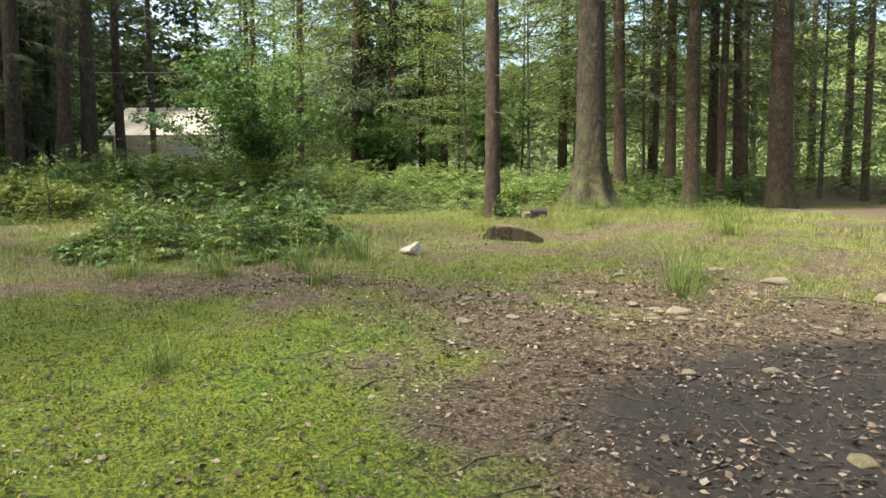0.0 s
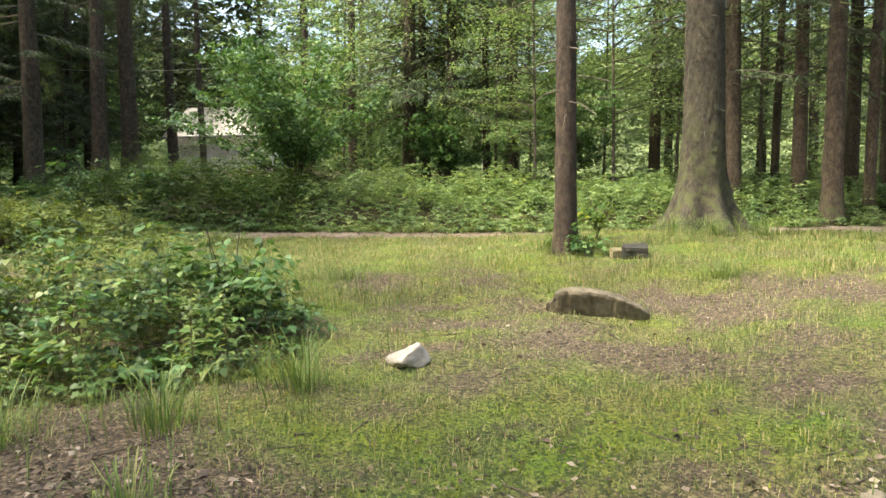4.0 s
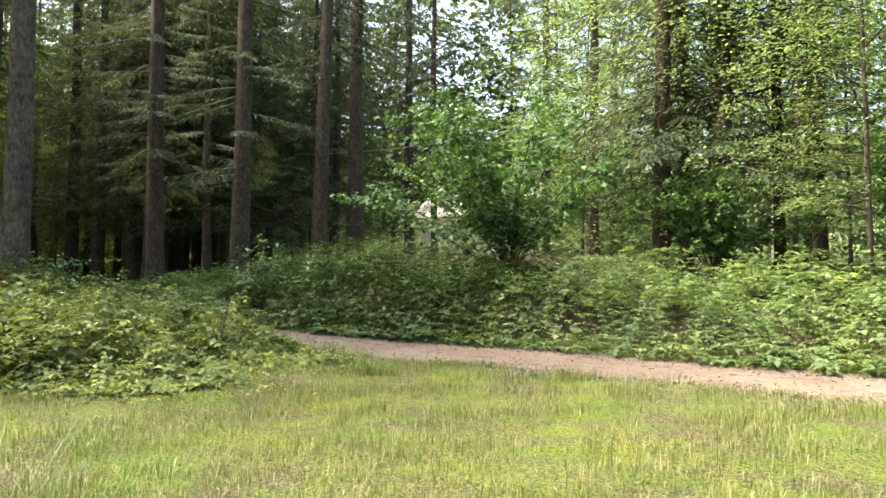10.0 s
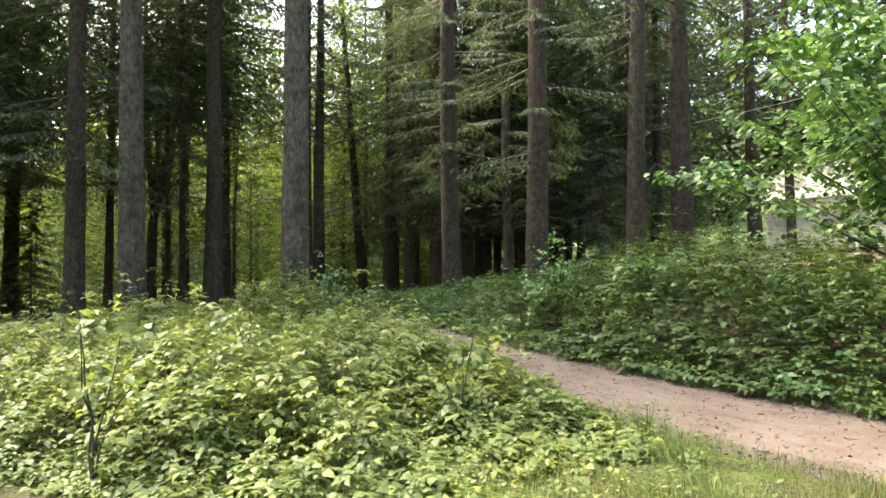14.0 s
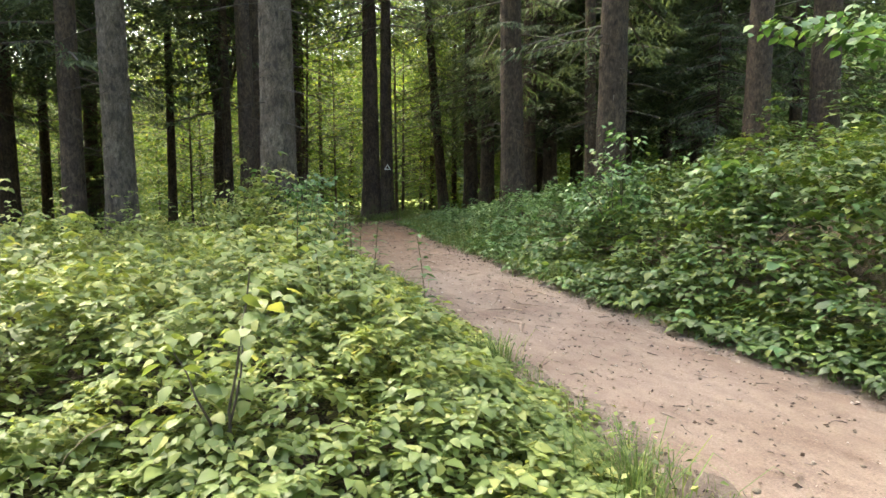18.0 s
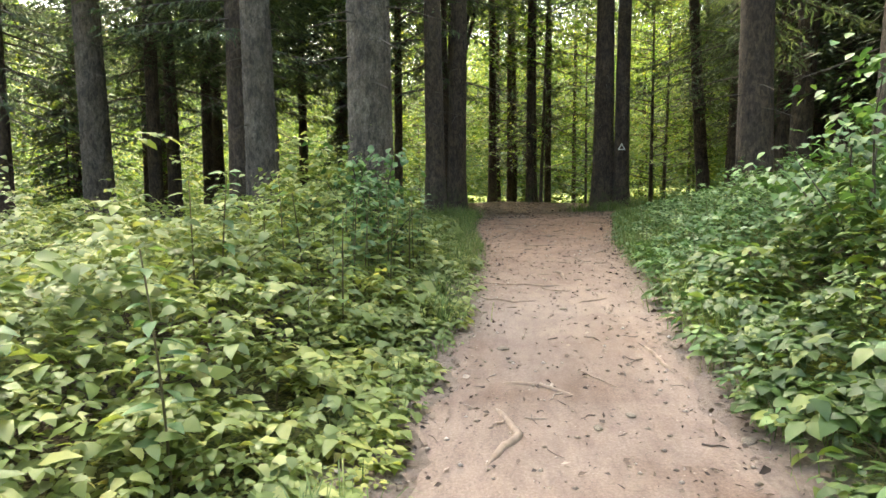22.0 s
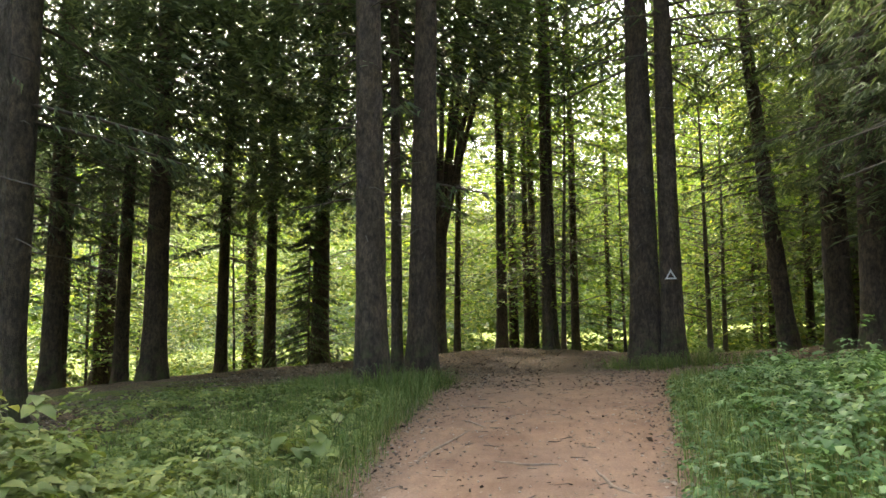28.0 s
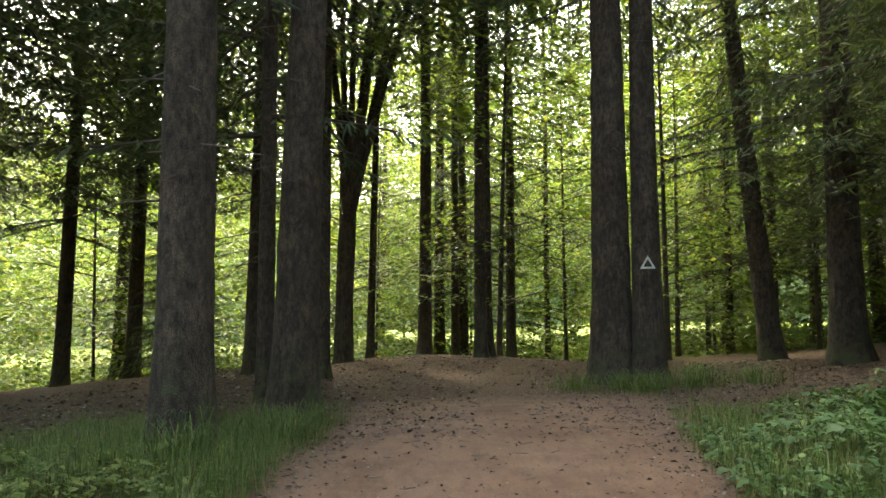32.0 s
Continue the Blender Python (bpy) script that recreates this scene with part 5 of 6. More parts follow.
def grass_tuft(x, y, wide, tall, blades, seed):
    rr = np.random.RandomState(seed)
    a, d = rr.rand(blades) * 2 * np.pi, wide * np.abs(rr.normal(0, 0.6, blades))
    px_, py_ = x + np.cos(a) * d, y + np.sin(a) * d
    h = tall * (0.25 + 0.95 * rr.rand(blades) ** 1.4)
    th = a + rr.normal(0, 0.8, blades)
    out = np.stack([np.cos(th), np.sin(th), 0 * th], -1)
    side = np.stack([-np.sin(th), np.cos(th), 0 * th], -1) * (0.0018 + 0.0022 * rr.rand(blades, 1))
    at = np.stack([px_, py_, ground(px_, py_) - 0.01], -1)
    lean = (0.15 + 1.0 * rr.rand(blades, 1)) * h[:, None]
    up = np.array([0, 0, 1.0])
    p1 = at + out * lean * 0.2 + up * 0.5 * h[:, None]
    p2 = at + out * lean * 0.6 + up * 0.85 * h[:, None]
    p3 = at + out * lean * 1.1 + up * (0.95 * h[:, None] - 0.4 * lean)
    v = np.stack([at - side, at + side, p1 + side, p1 - side, p2 + side * 0.8, p2 - side * 0.8, p3], 1).reshape(-1, 3)
    n = np.arange(blades)[:, None] * 7
    f = np.concatenate([n + q for q in ([0, 1, 2], [0, 2, 3], [3, 2, 4], [3, 4, 5], [5, 4, 6])], 1).reshape(-1, 3)
    return tagged(put("grass_tuft", mesh_np("grass_tuft", v, f), GRASS_DEEP), "tuft of long green grass in the moss", "grass", "grass tufts in the clearing", "stuff")


TUFTS = ((2.35, 6.35, 0.3, 0.42), (2.15, 5.9, 0.22, 0.3), (-1.6, 7.2, 0.3, 0.36), (-2.4, 6.95, 0.32, 0.34), (-3.3, 6.8, 0.3, 0.3), (-1.0, 7.8, 0.25, 0.4), (-1.2, 6.3, 0.2, 0.25), (4.2, 9.5, 0.5, 0.3), (4.9, 11.0, 0.6, 0.32), (5.4, 12.6, 0.7, 0.35),
         (2.6, 11.4, 0.35, 0.25), (0.8, 13.3, 0.3, 0.3), (1.3, 13.4, 0.25, 0.3), (3.0, 15.6, 0.5, 0.4), (4.6, 15.9, 0.5, 0.4), (3.6, 15.3, 0.4, 0.35), (-2.9, 3.2, 0.25, 0.2), (-1.8, 4.1, 0.2, 0.16), (-2.6, 10.9, 0.6, 0.24), (-3.9, 11.5, 0.7, 0.26), (-1.6, 11.2, 0.5, 0.2), (-4.8, 12.4, 0.7, 0.24), (-3.1, 10.7, 0.75, 0.5), (-2.3, 10.3, 0.5, 0.45), (-4.2, 10.9, 0.8, 0.5))
for k, (x, y, wd, ht) in enumerate(TUFTS):
    grass_tuft(x, y, wd, ht, min(int(80 + 260 * wd * wd / 0.25), 230), 200 + k)
TUFTS2 = ((-27.5, 23.3, 0.6, 0.36), (-27.2, 22.5, 0.6, 0.34), (-27.7, 24.2, 0.5, 0.3), (-28.1, 21.6, 0.5, 0.3), (-27.9, 22.3, 0.45, 0.3), (-28.2, 23.6, 0.4, 0.3), (-22.6, 17.7, 0.4, 0.4), (-23.6, 18.2, 0.35, 0.35), (-24.9, 18.2, 0.35, 0.3), (-13.0, 20.6, 0.3, 0.32), (-11.9, 20.5, 0.28, 0.3), (-12.5, 18.4, 0.22, 0.3), (-13.4, 18.3, 0.22, 0.3), (-9.2, 18.2, 0.25, 0.26), (-6.9, 17.8, 0.3, 0.3), (-6.1, 17.3, 0.35, 0.3), (-5.3, 16.6, 0.4, 0.26))
for k, (x, y, wd, ht) in enumerate(TUFTS2):
    grass_tuft(x, y, wd, ht, int(80 + 260 * wd * wd / 0.25), 300 + k)


# ---- stones ----
def stone_mesh(name, size, seed, rough=0.18, detail=3, flat=0.75):
    rr = np.random.RandomState(seed)
    bm = bmesh.new()
    bmesh.ops.create_icosphere(bm, subdivisions=detail, radius=1.0)
    off = rr.rand(3) * 50
    planes = [unit(rr.normal(0, 1, 3)) for _ in range(7)]
    for v in bm.verts:
        c = np.array(v.co)
        for p in planes:
            over = c @ p - 0.66
            if over > 0:
                c = c - p * over * flat
        k = 1 + rough * noise.noise(Vector(c * 1.3 + off)) + rough * 0.45 * noise.noise(Vector(c * 3.6 + off))
        v.co = Vector(c * k * np.array(size))
    me = bpy.data.meshes.new(name)
    bm.to_mesh(me)
    bm.free()
    for p in me.polygons:
        p.use_smooth = True
    return me


def stone(x, y, size, seed, stuff, label, turn=0.0, sink=0.35, tilt=0.0, name="stone", group=""):
    ob = put(name, stone_mesh(name, size, seed, 0.24, 4, 0.97), stuff)
    ob.matrix_world = pose(x, y, float(ground(x, y)) + size[2] * (1 - sink) - 0.01, 0, tilt, turn)
    return tagged(ob, label, "stone", group)


stone(-0.4, 8.36, (0.14, 0.12, 0.1), 5, STONE_WHITE, "pale angular stone lying in the moss", 20, 0.25, -12)

def boulder(x, y, turn):
    """A long slab on its edge: high rounded end, top sloping away, flat rough faces."""
    u = np.linspace(-1, 1, 81)
    top = np.interp(u, [-1, -0.97, -0.9, -0.86, -0.8, -0.62, -0.4, 0.0, 0.4, 0.75, 0.95, 1], [0.02, 0.09, 0.12, 0.125, 0.205, 0.24, 0.245, 0.225, 0.175, 0.1, 0.03, -0.03])
    thick = 0.13 * (1 - np.abs(u) ** 5)
    a = np.linspace(0, 2 * np.pi, 49)[:-1]
    c, d = np.cos(a), np.sin(a)
    sq = np.maximum(np.abs(c), np.abs(d)) ** 0.98
    X = u[:, None] * 0.48 + 0 * c
    Y = thick[:, None] * (c / sq)[None]
    Z = -0.12 + (top[:, None] + 0.12) * (0.5 + 0.5 * d / sq)[None]
    Y = Y - 0.42 * (Z - 0.1)
    k = 0.014 * waves(X * 2 + Z, Z * 2 + Y * 3, 0.8, 97, 5) + 0.016 * np.abs(waves(X * 3 - Z, Z * 4 + Y * 3, 0.3, 98, 5))
    v = np.stack([X + k, Y + k * 1.3, Z + 0.5 * k], -1).reshape(-1, 3)
    i, j = np.meshgrid(np.arange(80), np.arange(48), indexing="ij")
    m = (j + 1) % 48
    ob = put("boulder", mesh_np("boulder", v, np.stack([i * 48 + j, i * 48 + m, (i + 1) * 48 + m, (i + 1) * 48 + j], -1).reshape(-1, 4)), BOULDER)
    ob.matrix_world = pose(x, y, float(ground(x, y)), 0, 0, turn)
    return tagged(ob, "long brown boulder slab standing on its edge", "stone")


boulder(1.08, 10.0, -8)


def slab(x, y, size, turn, tilt, seed, stuff, label, name="stone"):
    """A blocky piece of rock with a flat top, broken edges and rough faces."""
    bm = bmesh.new()
    bmesh.ops.create_cube(bm, size=2.0)
    bmesh.ops.subdivide_edges(bm, edges=bm.edges[:], cuts=9, use_grid_fill=True)
    off = Vector((seed * 3.1, seed * 1.7, seed))
    for v in bm.verts:
        c = v.co.copy()
        pull = 1.0 - 0.1 * max(0.0, c.length - 1.25)
        c = c * (pull + 0.1 * noise.noise(c * 0.9 + off)) + 0.09 * noise.noise_vector(c * 2.3 + off) + 0.03 * noise.noise_vector(c * 6.0 + off)
        v.co = Vector((c.x * size[0], c.y * size[1], c.z * size[2]))
    me = bpy.data.meshes.new(name)
    bm.to_mesh(me)
    bm.free()
    ob = put(name, me, stuff)
    ob.matrix_world = pose(x, y, float(ground(x, y)) + size[2] * 0.62, tilt, 0, turn)
    return tagged(ob, label, "stone")


slab(1.86, 12.62, (0.16, 0.13, 0.1), -6, 10, 4, STONE_DARK, "dark flat-topped stone near the slim tree")
slab(1.66, 12.74, (0.09, 0.08, 0.07), 8, 12, 9, STONE_MOSSY, "pale broken stone touching the dark one")

# ---- moss, litter, twigs and loose stones ----
def moss_field(name, count, box, weight, label, seed):
    rr = np.random.RandomState(seed)
    x, y = box[0] + rr.rand(count) * (box[1] - box[0]), box[2] + rr.rand(count) * (box[3] - box[2])
    keep = rr.rand(count) < weight(x, y)
    x, y = x[keep], y[keep]
    a, h = rr.rand(len(x)) * 2 * np.pi, 0.006 + 0.014 * rr.rand(len(x))
    at = np.stack([x, y, ground(x, y) - 0.004], -1)
    side = np.stack([np.cos(a), np.sin(a), 0 * a], -1) * (0.003 + 0.004 * rr.rand(len(x), 1))
    top = at + np.stack([-np.sin(a) * 0.02, np.cos(a) * 0.02, h], -1)
    v = np.stack([at - side, at + side, top + side * 0.6, top - side * 0.6], 1).reshape(-1, 3)
    return tagged(put(name, mesh_np(name, v, np.arange(len(v)).reshape(-1, 4)), MOSS), label, "moss", kind="stuff")


def mossy(x, y):
    return smooth(0.4, 0.85, turf_at(x, y) + 0.2 * waves(x, y, 0.3, 65)) * np.where(y > 6.8, 0.25, 1.0)


moss_field("moss_carpet", 260000, (-6.5, 5.0, 1.0, 11.5), mossy, "bright yellow-green moss on the ground", 74)


def litter_field(name, count, box, weight, size, label, seed):
    rr = np.random.RandomState(seed)
    x, y = box[0] + rr.rand(count) * (box[1] - box[0]), box[2] + rr.rand(count) * (box[3] - box[2])
    keep = rr.rand(count) < weight(x, y)
    x, y = x[keep], y[keep]
    a = rr.rand(len(x)) * 2 * np.pi
    L = size * (0.4 + 1.3 * rr.rand(len(x)) ** 2)
    at = np.stack([x, y, surface(x, y) + 0.003 + 0.008 * rr.rand(len(x))], -1)
    way = np.stack([np.cos(a), np.sin(a), rr.normal(0, 0.25, len(x))], -1)
    v, f = leaves(at, way, np.array([0, 0, 1.0]) + rr.normal(0, 0.5, at.shape), L, L * (0.35 + 0.45 * rr.rand(len(x))), 0.1)
    return tagged(put(name, mesh_np(name, v, f), DEAD_LEAF), label, "litter", kind="stuff")


def littered(x, y):
    w = np.maximum.reduce([0.8 * spot(x, y, -1.7, 6.5, 1.9, 0.8), 0.9 * spot(x, y, 1.4, 5.0, 3.0, 2.8), 0.7 * spot(x, y, 1.6, 2.6, 2.6, 2.4), 0.28 * spot(x, y, -2.2, 2.6, 3.0, 2.2), 0.1 * spot(x, y, 0.6, 9.6, 2.0, 1.8)])
    return np.clip(w * (0.8 + 0.7 * waves(x, y, 0.9, 66)), 0, 1)


def herb_field(name, count, box, weight, size, label, seed, leaf=None, lift=0.05):
    """Small low leaves standing just off the ground, in patches."""
    rr = np.random.RandomState(seed)
    x, y = box[0] + rr.rand(count) * (box[1] - box[0]), box[2] + rr.rand(count) * (box[3] - box[2])
    keep = rr.rand(count) < weight(x, y)
    x, y = x[keep], y[keep]
    a = rr.rand(len(x)) * 2 * np.pi
    L = size * (0.45 + 1.0 * rr.rand(len(x)) ** 1.5)
    at = np.stack([x, y, ground(x, y) + 0.01 + lift * rr.rand(len(x)) ** 2], -1)
    way = np.stack([np.cos(a), np.sin(a), 0.1 + 0.4 * rr.rand(len(x))], -1)
    v, f = leaves(at, way, np.array([0, 0, 1.0]) + rr.normal(0, 0.3, at.shape), L, L * 0.6, 0.08)
    return tagged(put(name, mesh_np(name, v, f), leaf or LEAF_BRAMBLE), label, "herbs", kind="stuff")


herb_field("clover_patches", 34000, (-6.0, 6.5, 1.4, 13.0), lambda x, y: 0.8 * smooth(0.25, 0.8, turf_at(x, y)) * smooth(0.1, 0.6, waves(x, y, 1.1, 95)), 0.026, "small low herbs growing through the moss", 96, LEAF_BANK)
herb_field("edge_herbs", 26000, (-9.5, -4.4, 11.0, 18.2), lambda x, y: smooth(1.1, 0.0, np.abs(x - left_edge(y) - 0.25)) * (track(x)[0] - track(x)[1] - y > 0) * smooth(-0.3, 0.6, waves(x, y, 0.7, 99)), 0.055, "loose bramble leaves at the thicket's edge", 97, None, 0.22)
herb_field("path_edge_herbs", 70000, (-24.0, 5.0, 16.5, 22.5), lambda x, y: smooth(0.32, 0.0, np.abs(np.abs(y - track(x)[0]) - track(x)[1] - 0.1)) * smooth(-0.5, 0.5, waves(x, y, 0.6, 100)), 0.042, "small herbs along the footpath's edges", 98, LEAF_BANK, 0.12)
litter_field("leaf_litter", 150000, (-5.0, 5.0, 1.2, 12.0), littered, 0.035, "brown dead leaves scattered on the moss", 75)
litter_field("leaf_litter", 42000, (-24.0, 6.0, 17.4, 22.6), lambda x, y: 0.75 * smooth(0.35, 0.0, np.abs(np.abs(y - track(x)[0]) - track(x)[1] - 0.02)), 0.045, "dead leaves along the footpath's edges", 76)
litter_field("path_litter", 170000, (-26.0, 4.0, 17.2, 22.4), lambda x, y: np.clip(0.14 + 0.5 * (np.abs(y - track(x)[0]) / track(x)[1]) ** 3, 0, 1) * (np.abs(y - track(x)[0]) < track(x)[1] * 1.05) * (0.5 + 0.7 * waves(x, y, 0.8, 102)), 0.028, "bits of dead leaf trodden into the footpath", 80)
litter_field("leaf_litter", 36000, (-34.0, -19.0, 13.0, 27.0), lambda x, y: 0.8 * smooth(-0.6, 0.2, np.abs(y - track(x)[0]) - track(x)[1] * np.where(x < -24, 0.3, 1.0)), 0.05, "dead leaves on the bare forest floor", 77)


def twig_field(name, count, box, weight, size, label, seed, stuff=None):
    rr = np.random.RandomState(seed)
    made = []
    while len(made) < count:
        x, y = box[0] + rr.rand() * (box[1] - box[0]), box[2] + rr.rand() * (box[3] - box[2])
        if rr.rand() > weight(x, y):
            continue
        a, ln = rr.rand() * 2 * np.pi, size * (0.3 + 1.2 * rr.rand() ** 2)
        s = np.linspace(-0.5, 0.5, 4)
        px_, py_ = x + np.cos(a) * ln * s, y + np.sin(a) * ln * s
        bend = rr.normal(0, 0.06, 4) * ln
        px_, py_ = px_ - np.sin(a) * bend, py_ + np.cos(a) * bend
        made.append(tube(np.stack([px_, py_, surface(px_, py_) + 0.004], -1), np.array([0.0045, 0.004, 0.003, 0.0015]) * (0.6 + 0.8 * rr.rand()), 4))
    return tagged(put(name, mesh_np(name, *join(made)), stuff or TWIG), label, "twigs", kind="stuff")


twig_field("fallen_twigs", 900, (-4.0, 5.0, 1.2, 11.0), lambda x, y: 0.15 + littered(np.array([x]), np.array([y]))[0], 0.3, "thin dry twigs on the forest floor", 78)
twig_field("path_twigs", 620, (-26.0, 2.0, 17.4, 22.0), lambda x, y: float(abs(y - track(x)[0]) < track(x)[1] * 1.05), 0.1, "bits of twig and bark on the footpath", 79, TWIG_DRY)

rs = np.random.RandomState(17)
STONES = [stone_mesh("stone", (1.0, 0.75 + 0.2 * k / 6, 0.5 + 0.1 * (k % 3)), 30 + k, 0.2, 2) for k in range(7)]


def loose_stone(x, y, size, k, stuff=STONE, label="small weathered stone half sunk in the soil", group="loose stones in the clearing"):
    me = STONES[k % 7] if stuff is STONE else stone_mesh("stone", (1.0, 0.8, 0.6), 60 + k, 0.2, 2)
    ob = put("stone", me, stuff)
    ob.matrix_world = pose(x, y, float(surface(np.array([x]), np.array([y]))[0]) + size * 0.06, 0, 0, rs.rand() * 360) @ Matrix.Diagonal((size, size, size * 0.62, 1))
    return tagged(ob, label, "stone", group)


loose_stone(1.41, 6.12, 0.1, 0)
loose_stone(2.01, 5.46, 0.13, 1)
loose_stone(1.95, 2.95, 0.095, 2, STONE_MOSSY, "round brown stone on the dark soil")
loose_stone(3.3, 6.35, 0.17, 3)
loose_stone(3.9, 5.6, 0.17, 4)
loose_stone(2.9, 6.9, 0.1, 5)
for k in range(58):
    a, d = rs.rand() * 2 * np.pi, rs.rand() ** 0.7
    loose_stone(1.7 + 1.7 * d * math.cos(a), 5.3 + 1.5 * d * math.sin(a), 0.025 + 0.055 * rs.rand() ** 1.8, k)
for k in range(40):
    x = -21.0 + 24.0 * rs.rand()
    mid, half = track(x)
    loose_stone(x, mid + half * (2 * rs.rand() - 1) * 1.05, 0.014 + 0.035 * rs.rand() ** 2, k, label="small stone trodden into the footpath", group="small stones on the footpath")
peb = []
for k in range(2200):
    x = -22.0 + 25.0 * rs.rand()
    mid, half = track(x)
    y = mid + half * (2 * rs.rand() - 1)
    size = 0.005 + 0.013 * rs.rand() ** 2
    c = np.array([[1, 0, 0], [0, 1, 0], [-1, 0, 0], [0, -1, 0], [0, 0, 0.8], [0, 0, -0.5]]) * size * (0.7 + 0.6 * rs.rand(6, 1))
    peb.append((c + [x, y, float(surface(np.array([x]), np.array([y]))[0]) + 0.002], np.array([[0, 1, 4], [1, 2, 4], [2, 3, 4], [3, 0, 4], [1, 0, 5], [2, 1, 5], [3, 2, 5], [0, 3, 5]])))
tagged(put("path_gravel", mesh_np("path_gravel", *join(peb)), GRAVEL), "tiny pebbles in the trodden earth", "gravel", kind="stuff")


def root(points, thick, label, name="root", stuff=None):
    pts = np.array(points, float)
    t = np.linspace(0, len(pts) - 1, 14)
    xy = np.stack([np.interp(t, np.arange(len(pts)), pts[:, c]) for c in range(2)], -1)
    xy += rs.normal(0, 0.004, xy.shape) + 0.007 * np.sin(np.linspace(0, 7, 14) + 9 * thick * 100)[:, None]
    z = surface(xy[:, 0], xy[:, 1]) - 0.1 * thick + 0.003 - 0.9 * thick * np.linspace(-1, 1, 14) ** 4
    r_ = thick * (0.6 + 0.5 * np.sin(np.linspace(0.2, 2.8, 14)))
    return tagged(put(name, mesh_np(name, *tube(np.column_stack([xy, z]), r_, 7), True), stuff or ROOT), label, "root" if name == "root" else "stick")


root([(-13.1, 19.9), (-12.9, 19.88), (-12.7, 19.78)], 0.016, "pale worn root crossing the footpath")
root([(-13.35, 19.95), (-13.25, 19.75), (-13.2, 19.62)], 0.012, "thin root lying across the earth path")
root([(-10.6, 18.85), (-10.2, 18.95), (-9.9, 18.8)], 0.02, "curved root in the trodden earth")
root([(-18.6, 20.3), (-18.1, 20.35), (-17.9, 20.5)], 0.012, "pale bare root at the path's side")
root([(-20.2, 19.2), (-19.4, 18.95), (-18.9, 18.85)], 0.012, "long root at the edge of the footpath")
root([(-14.9, 19.55), (-14.6, 19.62), (-14.3, 19.6)], 0.02, "short piece of bark on the path", "stick")
root([(2.2, 3.9), (2.5, 4.0), (2.9, 3.95)], 0.007, "dry broken branch on the soil", "stick", TWIG)
root([(2.9, 5.75), (3.2, 5.8), (3.55, 5.7)], 0.014, "dry branch lying among stones", "stick", TWIG)
root([(-1.2, 4.2), (-0.8, 4.45), (-0.55, 4.9)], 0.006, "thin dead twig on the moss", "stick", TWIG)
root([(-0.2, 3.3), (0.1, 3.2), (0.35, 3.0)], 0.006, "thin forked twig on the moss", "stick", TWIG)

for pts, thick, label in (
        (((-11.02, 18.88), (-10.94, 19.1), (-10.78, 19.28)), 0.014, "curved worn root across the footpath"),
        (((-11.23, 19.37), (-11.07, 19.46), (-10.9, 19.55)), 0.007, "thin stick lying on the footpath"),
        (((-11.72, 19.9), (-11.34, 19.91), (-11.09, 19.95)), 0.012, "worn root along the footpath's edge"),
        (((-15.36, 20.07), (-15.33, 20.22), (-15.3, 20.36)), 0.012, "short pale root in the trodden earth"),
        (((-16.21, 20.2), (-16.4, 20.35), (-16.55, 20.47)), 0.014, "dark short root beside the verge"),
        (((-10.31, 18.79), (-10.36, 18.86), (-10.44, 18.92)), 0.009, "broken bit of branch on the path"),
        (((-20.89, 19.04), (-20.6, 19.2), (-20.3, 19.35)), 0.012, "bare root crossing the end of the path"),
        (((-14.35, 18.75), (-14.15, 18.95), (-14.0, 19.3), (-14.05, 19.55)), 0.016, "worn root surfacing in the middle of the footpath"),
        (((-13.75, 18.62), (-13.5, 18.75), (-13.3, 19.02), (-13.35, 19.2)), 0.014, "knotted bare root in the trodden earth"),
        (((-14.0, 19.3), (-13.8, 19.4), (-13.7, 19.6)), 0.008, "thin side root in the trodden earth"),
        (((-16.0, 19.9), (-15.6, 19.98), (-15.2, 19.86)), 0.01, "long thin root along the footpath"),
        (((-17.6, 19.3), (-17.4, 19.5), (-17.35, 19.85)), 0.014, "bare root crossing the footpath"),
        (((-18.9, 19.5), (-18.7, 19.75), (-18.75, 20.05)), 0.012, "worn root crossing the upper footpath"),
        (((-21.77, 18.93), (-21.73, 19.15), (-21.7, 19.37)), 0.01, "thin bare root under the tall spruces")):
    root(pts, thick, label)

# ---- waymark on the twin spruce ----
wx, wy = -28.7, 22.95
bm = bmesh.new()
vo = [bm.verts.new((0.0, a, b)) for a, b in ((-0.125, 0.0), (0.125, 0.0), (0.0, 0.225))]
vi = [bm.verts.new((0.0, a, b)) for a, b in ((-0.07, 0.034), (0.07, 0.034), (0.0, 0.155))]
for k in range(3):
    bm.faces.new((vo[k], vo[(k + 1) % 3], vi[(k + 1) % 3], vi[k]))
bmesh.ops.solidify(bm, geom=bm.faces[:], thickness=0.006)
me = bpy.data.meshes.new("waymark")
bm.to_mesh(me)
bm.free()
mark = put("waymark", me, WHITE_PAINT)
mark.matrix_world = pose(wx + 0.262, wy - 0.06, 3.42, 0, 0, -14)
tagged(mark, "white triangle waymark painted on the bark", "waymark")

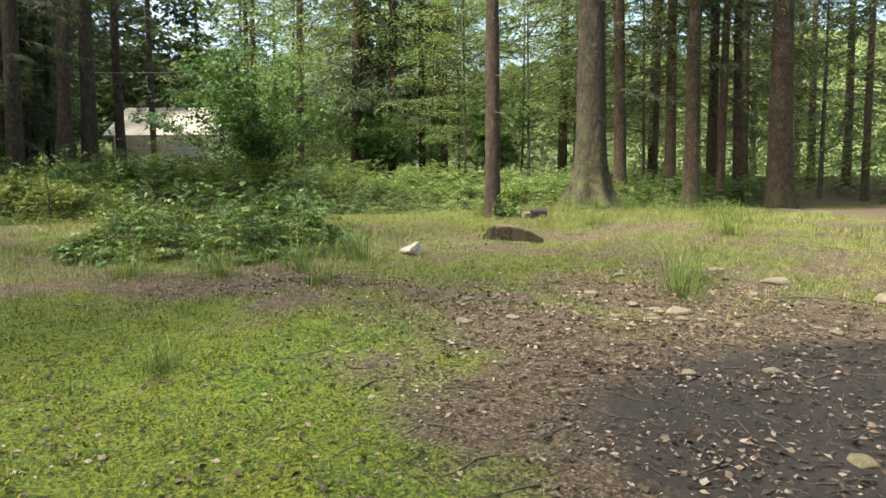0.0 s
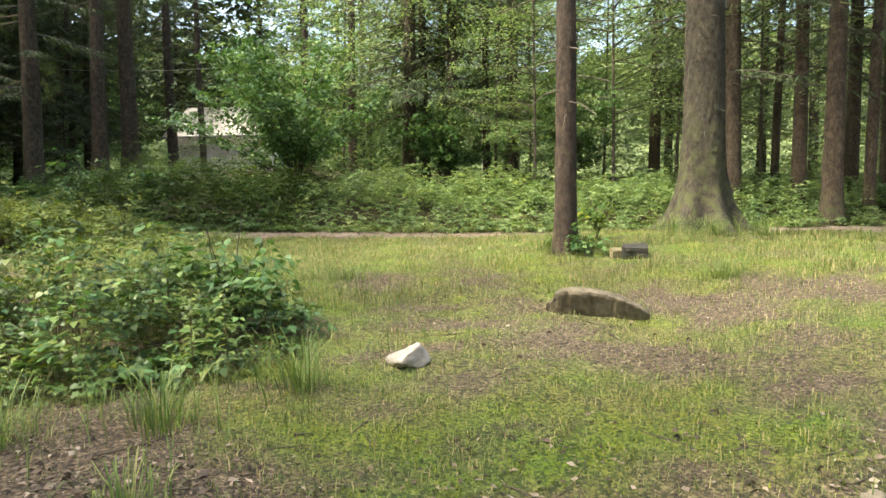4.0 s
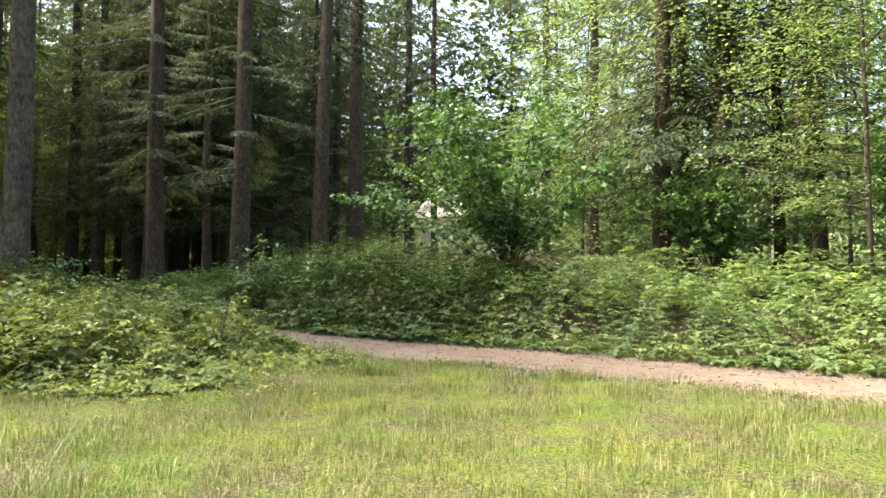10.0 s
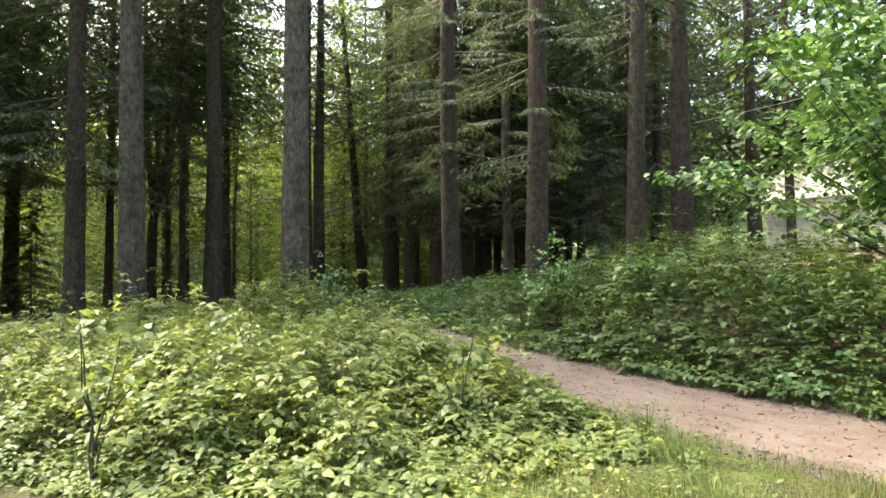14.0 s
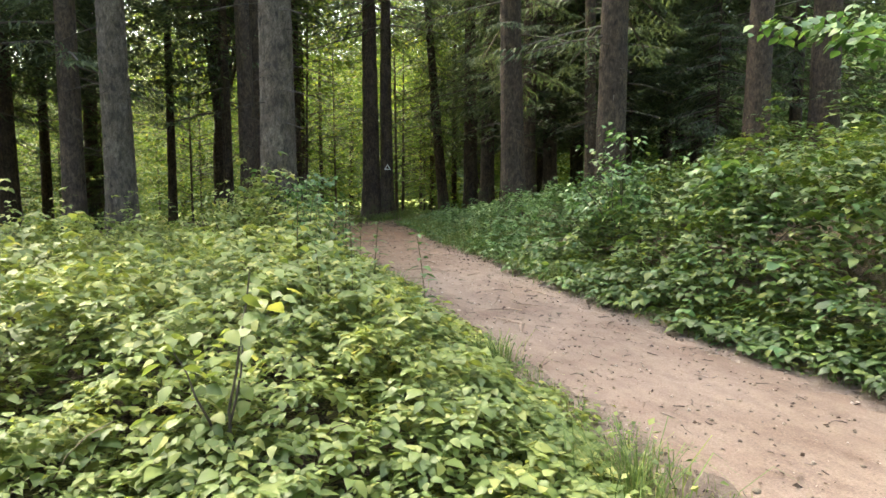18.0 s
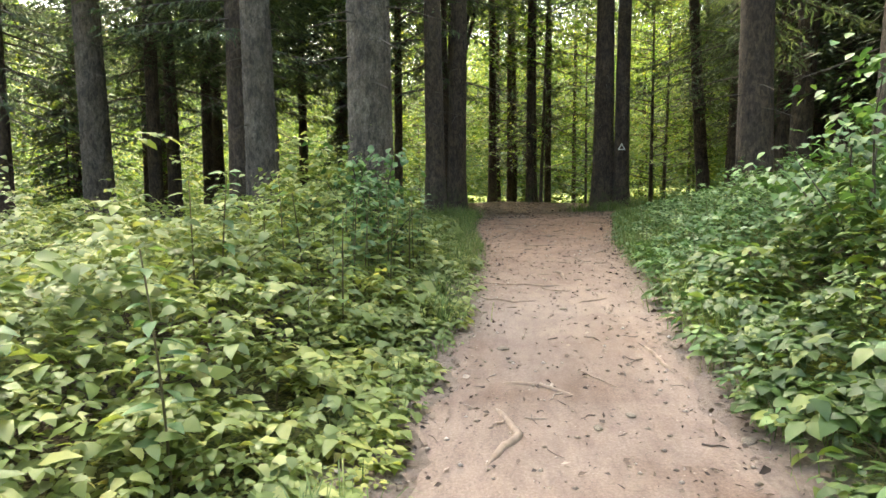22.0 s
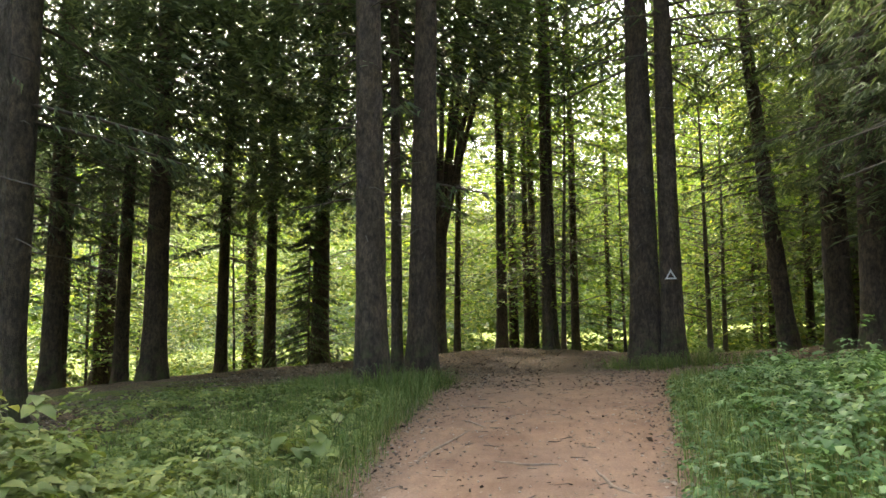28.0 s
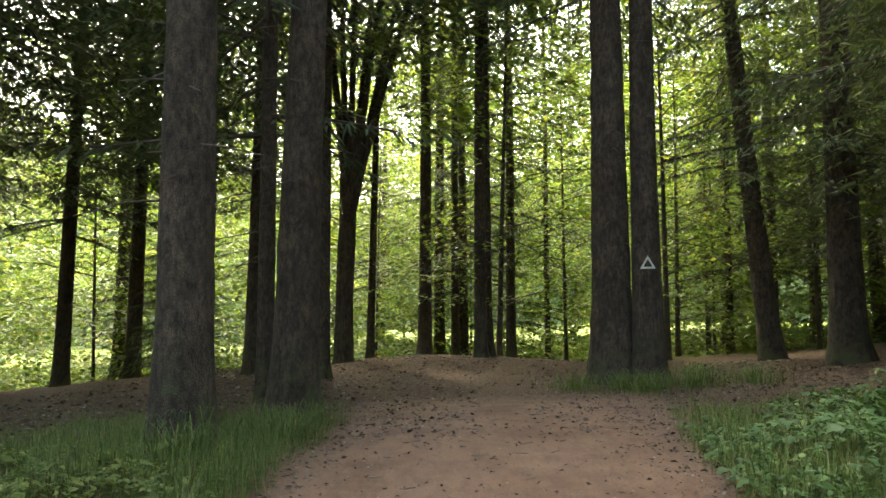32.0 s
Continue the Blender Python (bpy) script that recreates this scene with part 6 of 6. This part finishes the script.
# ---- leaning spruce and forked beech near the end ----
tree("leaning_spruce", -32.4, 26.75, 0.5, SPRUCE_FINE[1], BARK, "slim dark spruce leaning over the footpath", "tree", 20.0, 1.3, (0.0, -0.085))
fork = new("forked_beech")
fork.location = (-33.2, 17.0, float(ground(-33.2, 17.0)))
tagged(fork, "beech that forks into a fan of dark stems", "tree")
put("trunk", mesh_np("trunk", *tube(np.array([[0, 0, -0.3], [0, 0, 0.2], [0.02, 0, 1.4], [0, 0.02, 2.8], [0, 0.05, 3.6]]), [0.34, 0.25, 0.21, 0.22, 0.2], 12), True), BARK, fork)
for k, (ox, oy) in enumerate(((0.0, -0.4), (0.3, 0.25), (-0.3, 0.7), (0.2, 1.25), (-0.2, 1.9), (0.1, 2.6), (0.4, -1.0))):
    zz = np.linspace(0, 1, 8)
    put("stem", mesh_np("stem", *tube(np.stack([ox * zz * 2, 0.05 + oy * zz**1.15, 2.6 + 0.12 * k + 9.5 * zz], -1), 0.1 * (1 - 0.75 * zz) + 0.012, 7), True), BARK, fork)
put("crown", BEECH_HIGH[1][1], None, fork).matrix_basis = pose(0, 0.8, 1.0)

# ---- the house behind the wood ----
hx, hy = -20.2, 47.5
hz = float(ground(hx, hy))
house = new("house")
house.location = (hx, hy, hz)
tagged(house, "white rendered house with a pale roof behind the trees", "house")


def box_mesh(name, lo, hi, bev=0.02):
    bm = bmesh.new()
    bmesh.ops.create_cube(bm, size=1.0)
    for v in bm.verts:
        v.co = Vector([lo[c] + (v.co[c] + 0.5) * (hi[c] - lo[c]) for c in range(3)])
    bmesh.ops.bevel(bm, geom=bm.edges[:], offset=bev, segments=1, affect="EDGES")
    me = bpy.data.meshes.new(name)
    bm.to_mesh(me)
    bm.free()
    return me


put("wall", box_mesh("wall", (-3.6, 0, -0.6), (3.8, 6, 3.0)), RENDERED, house, "white rendered wall")
bm = bmesh.new()
ring = [bm.verts.new(p) for p in ((-4.0, -0.7, 2.75), (4.2, -0.7, 2.75), (4.2, 3, 5.2), (-4.0, 3, 5.2))]
bm.faces.new(ring)
ring2 = [bm.verts.new(p) for p in ((-4.0, 3.0, 5.2), (4.2, 3.0, 5.2), (4.2, 6.7, 2.75), (-4.0, 6.7, 2.75))]
bm.faces.new(ring2)
bmesh.ops.solidify(bm, geom=bm.faces[:], thickness=0.18)
me = bpy.data.meshes.new("roof")
bm.to_mesh(me)
bm.free()
put("roof", me, ROOF, house, "pale weathered roof")
put("gutter", box_mesh("gutter", (-4.0, -0.86, 2.6), (4.2, -0.72, 2.74)), GUTTER, house, "dark eaves gutter")
# ---- pole and wire ----
pole = new("utility_pole")
pole.location = (-1.2, 33.0, float(ground(-1.2, 33.0)))
tagged(pole, "thin pale utility pole behind the trees", "pole")
put("shaft", mesh_np("shaft", *tube(np.array([[0, 0, -0.4], [0, 0, 4], [0, 0, 10.5]]), [0.13, 0.11, 0.08], 10), True), POLE, pole)
put("crossarm", box_mesh("crossarm", (-0.6, -0.05, 7.6), (0.6, 0.05, 7.72), 0.01), POLE, pole)
wire_s = np.linspace(0, 1, 24)
wire = np.stack([-30 + 46 * wire_s, 33.0 + 0 * wire_s, 9.4 - 1.3 * np.sin(np.pi * np.abs(((wire_s * 46 - 28.8) / 29) % 1))], -1)
tagged(put("overhead_wire", mesh_np("overhead_wire", *tube(wire, np.full(24, 0.012), 4), True), POLE), "thin overhead wire sagging between the trees", "wire")
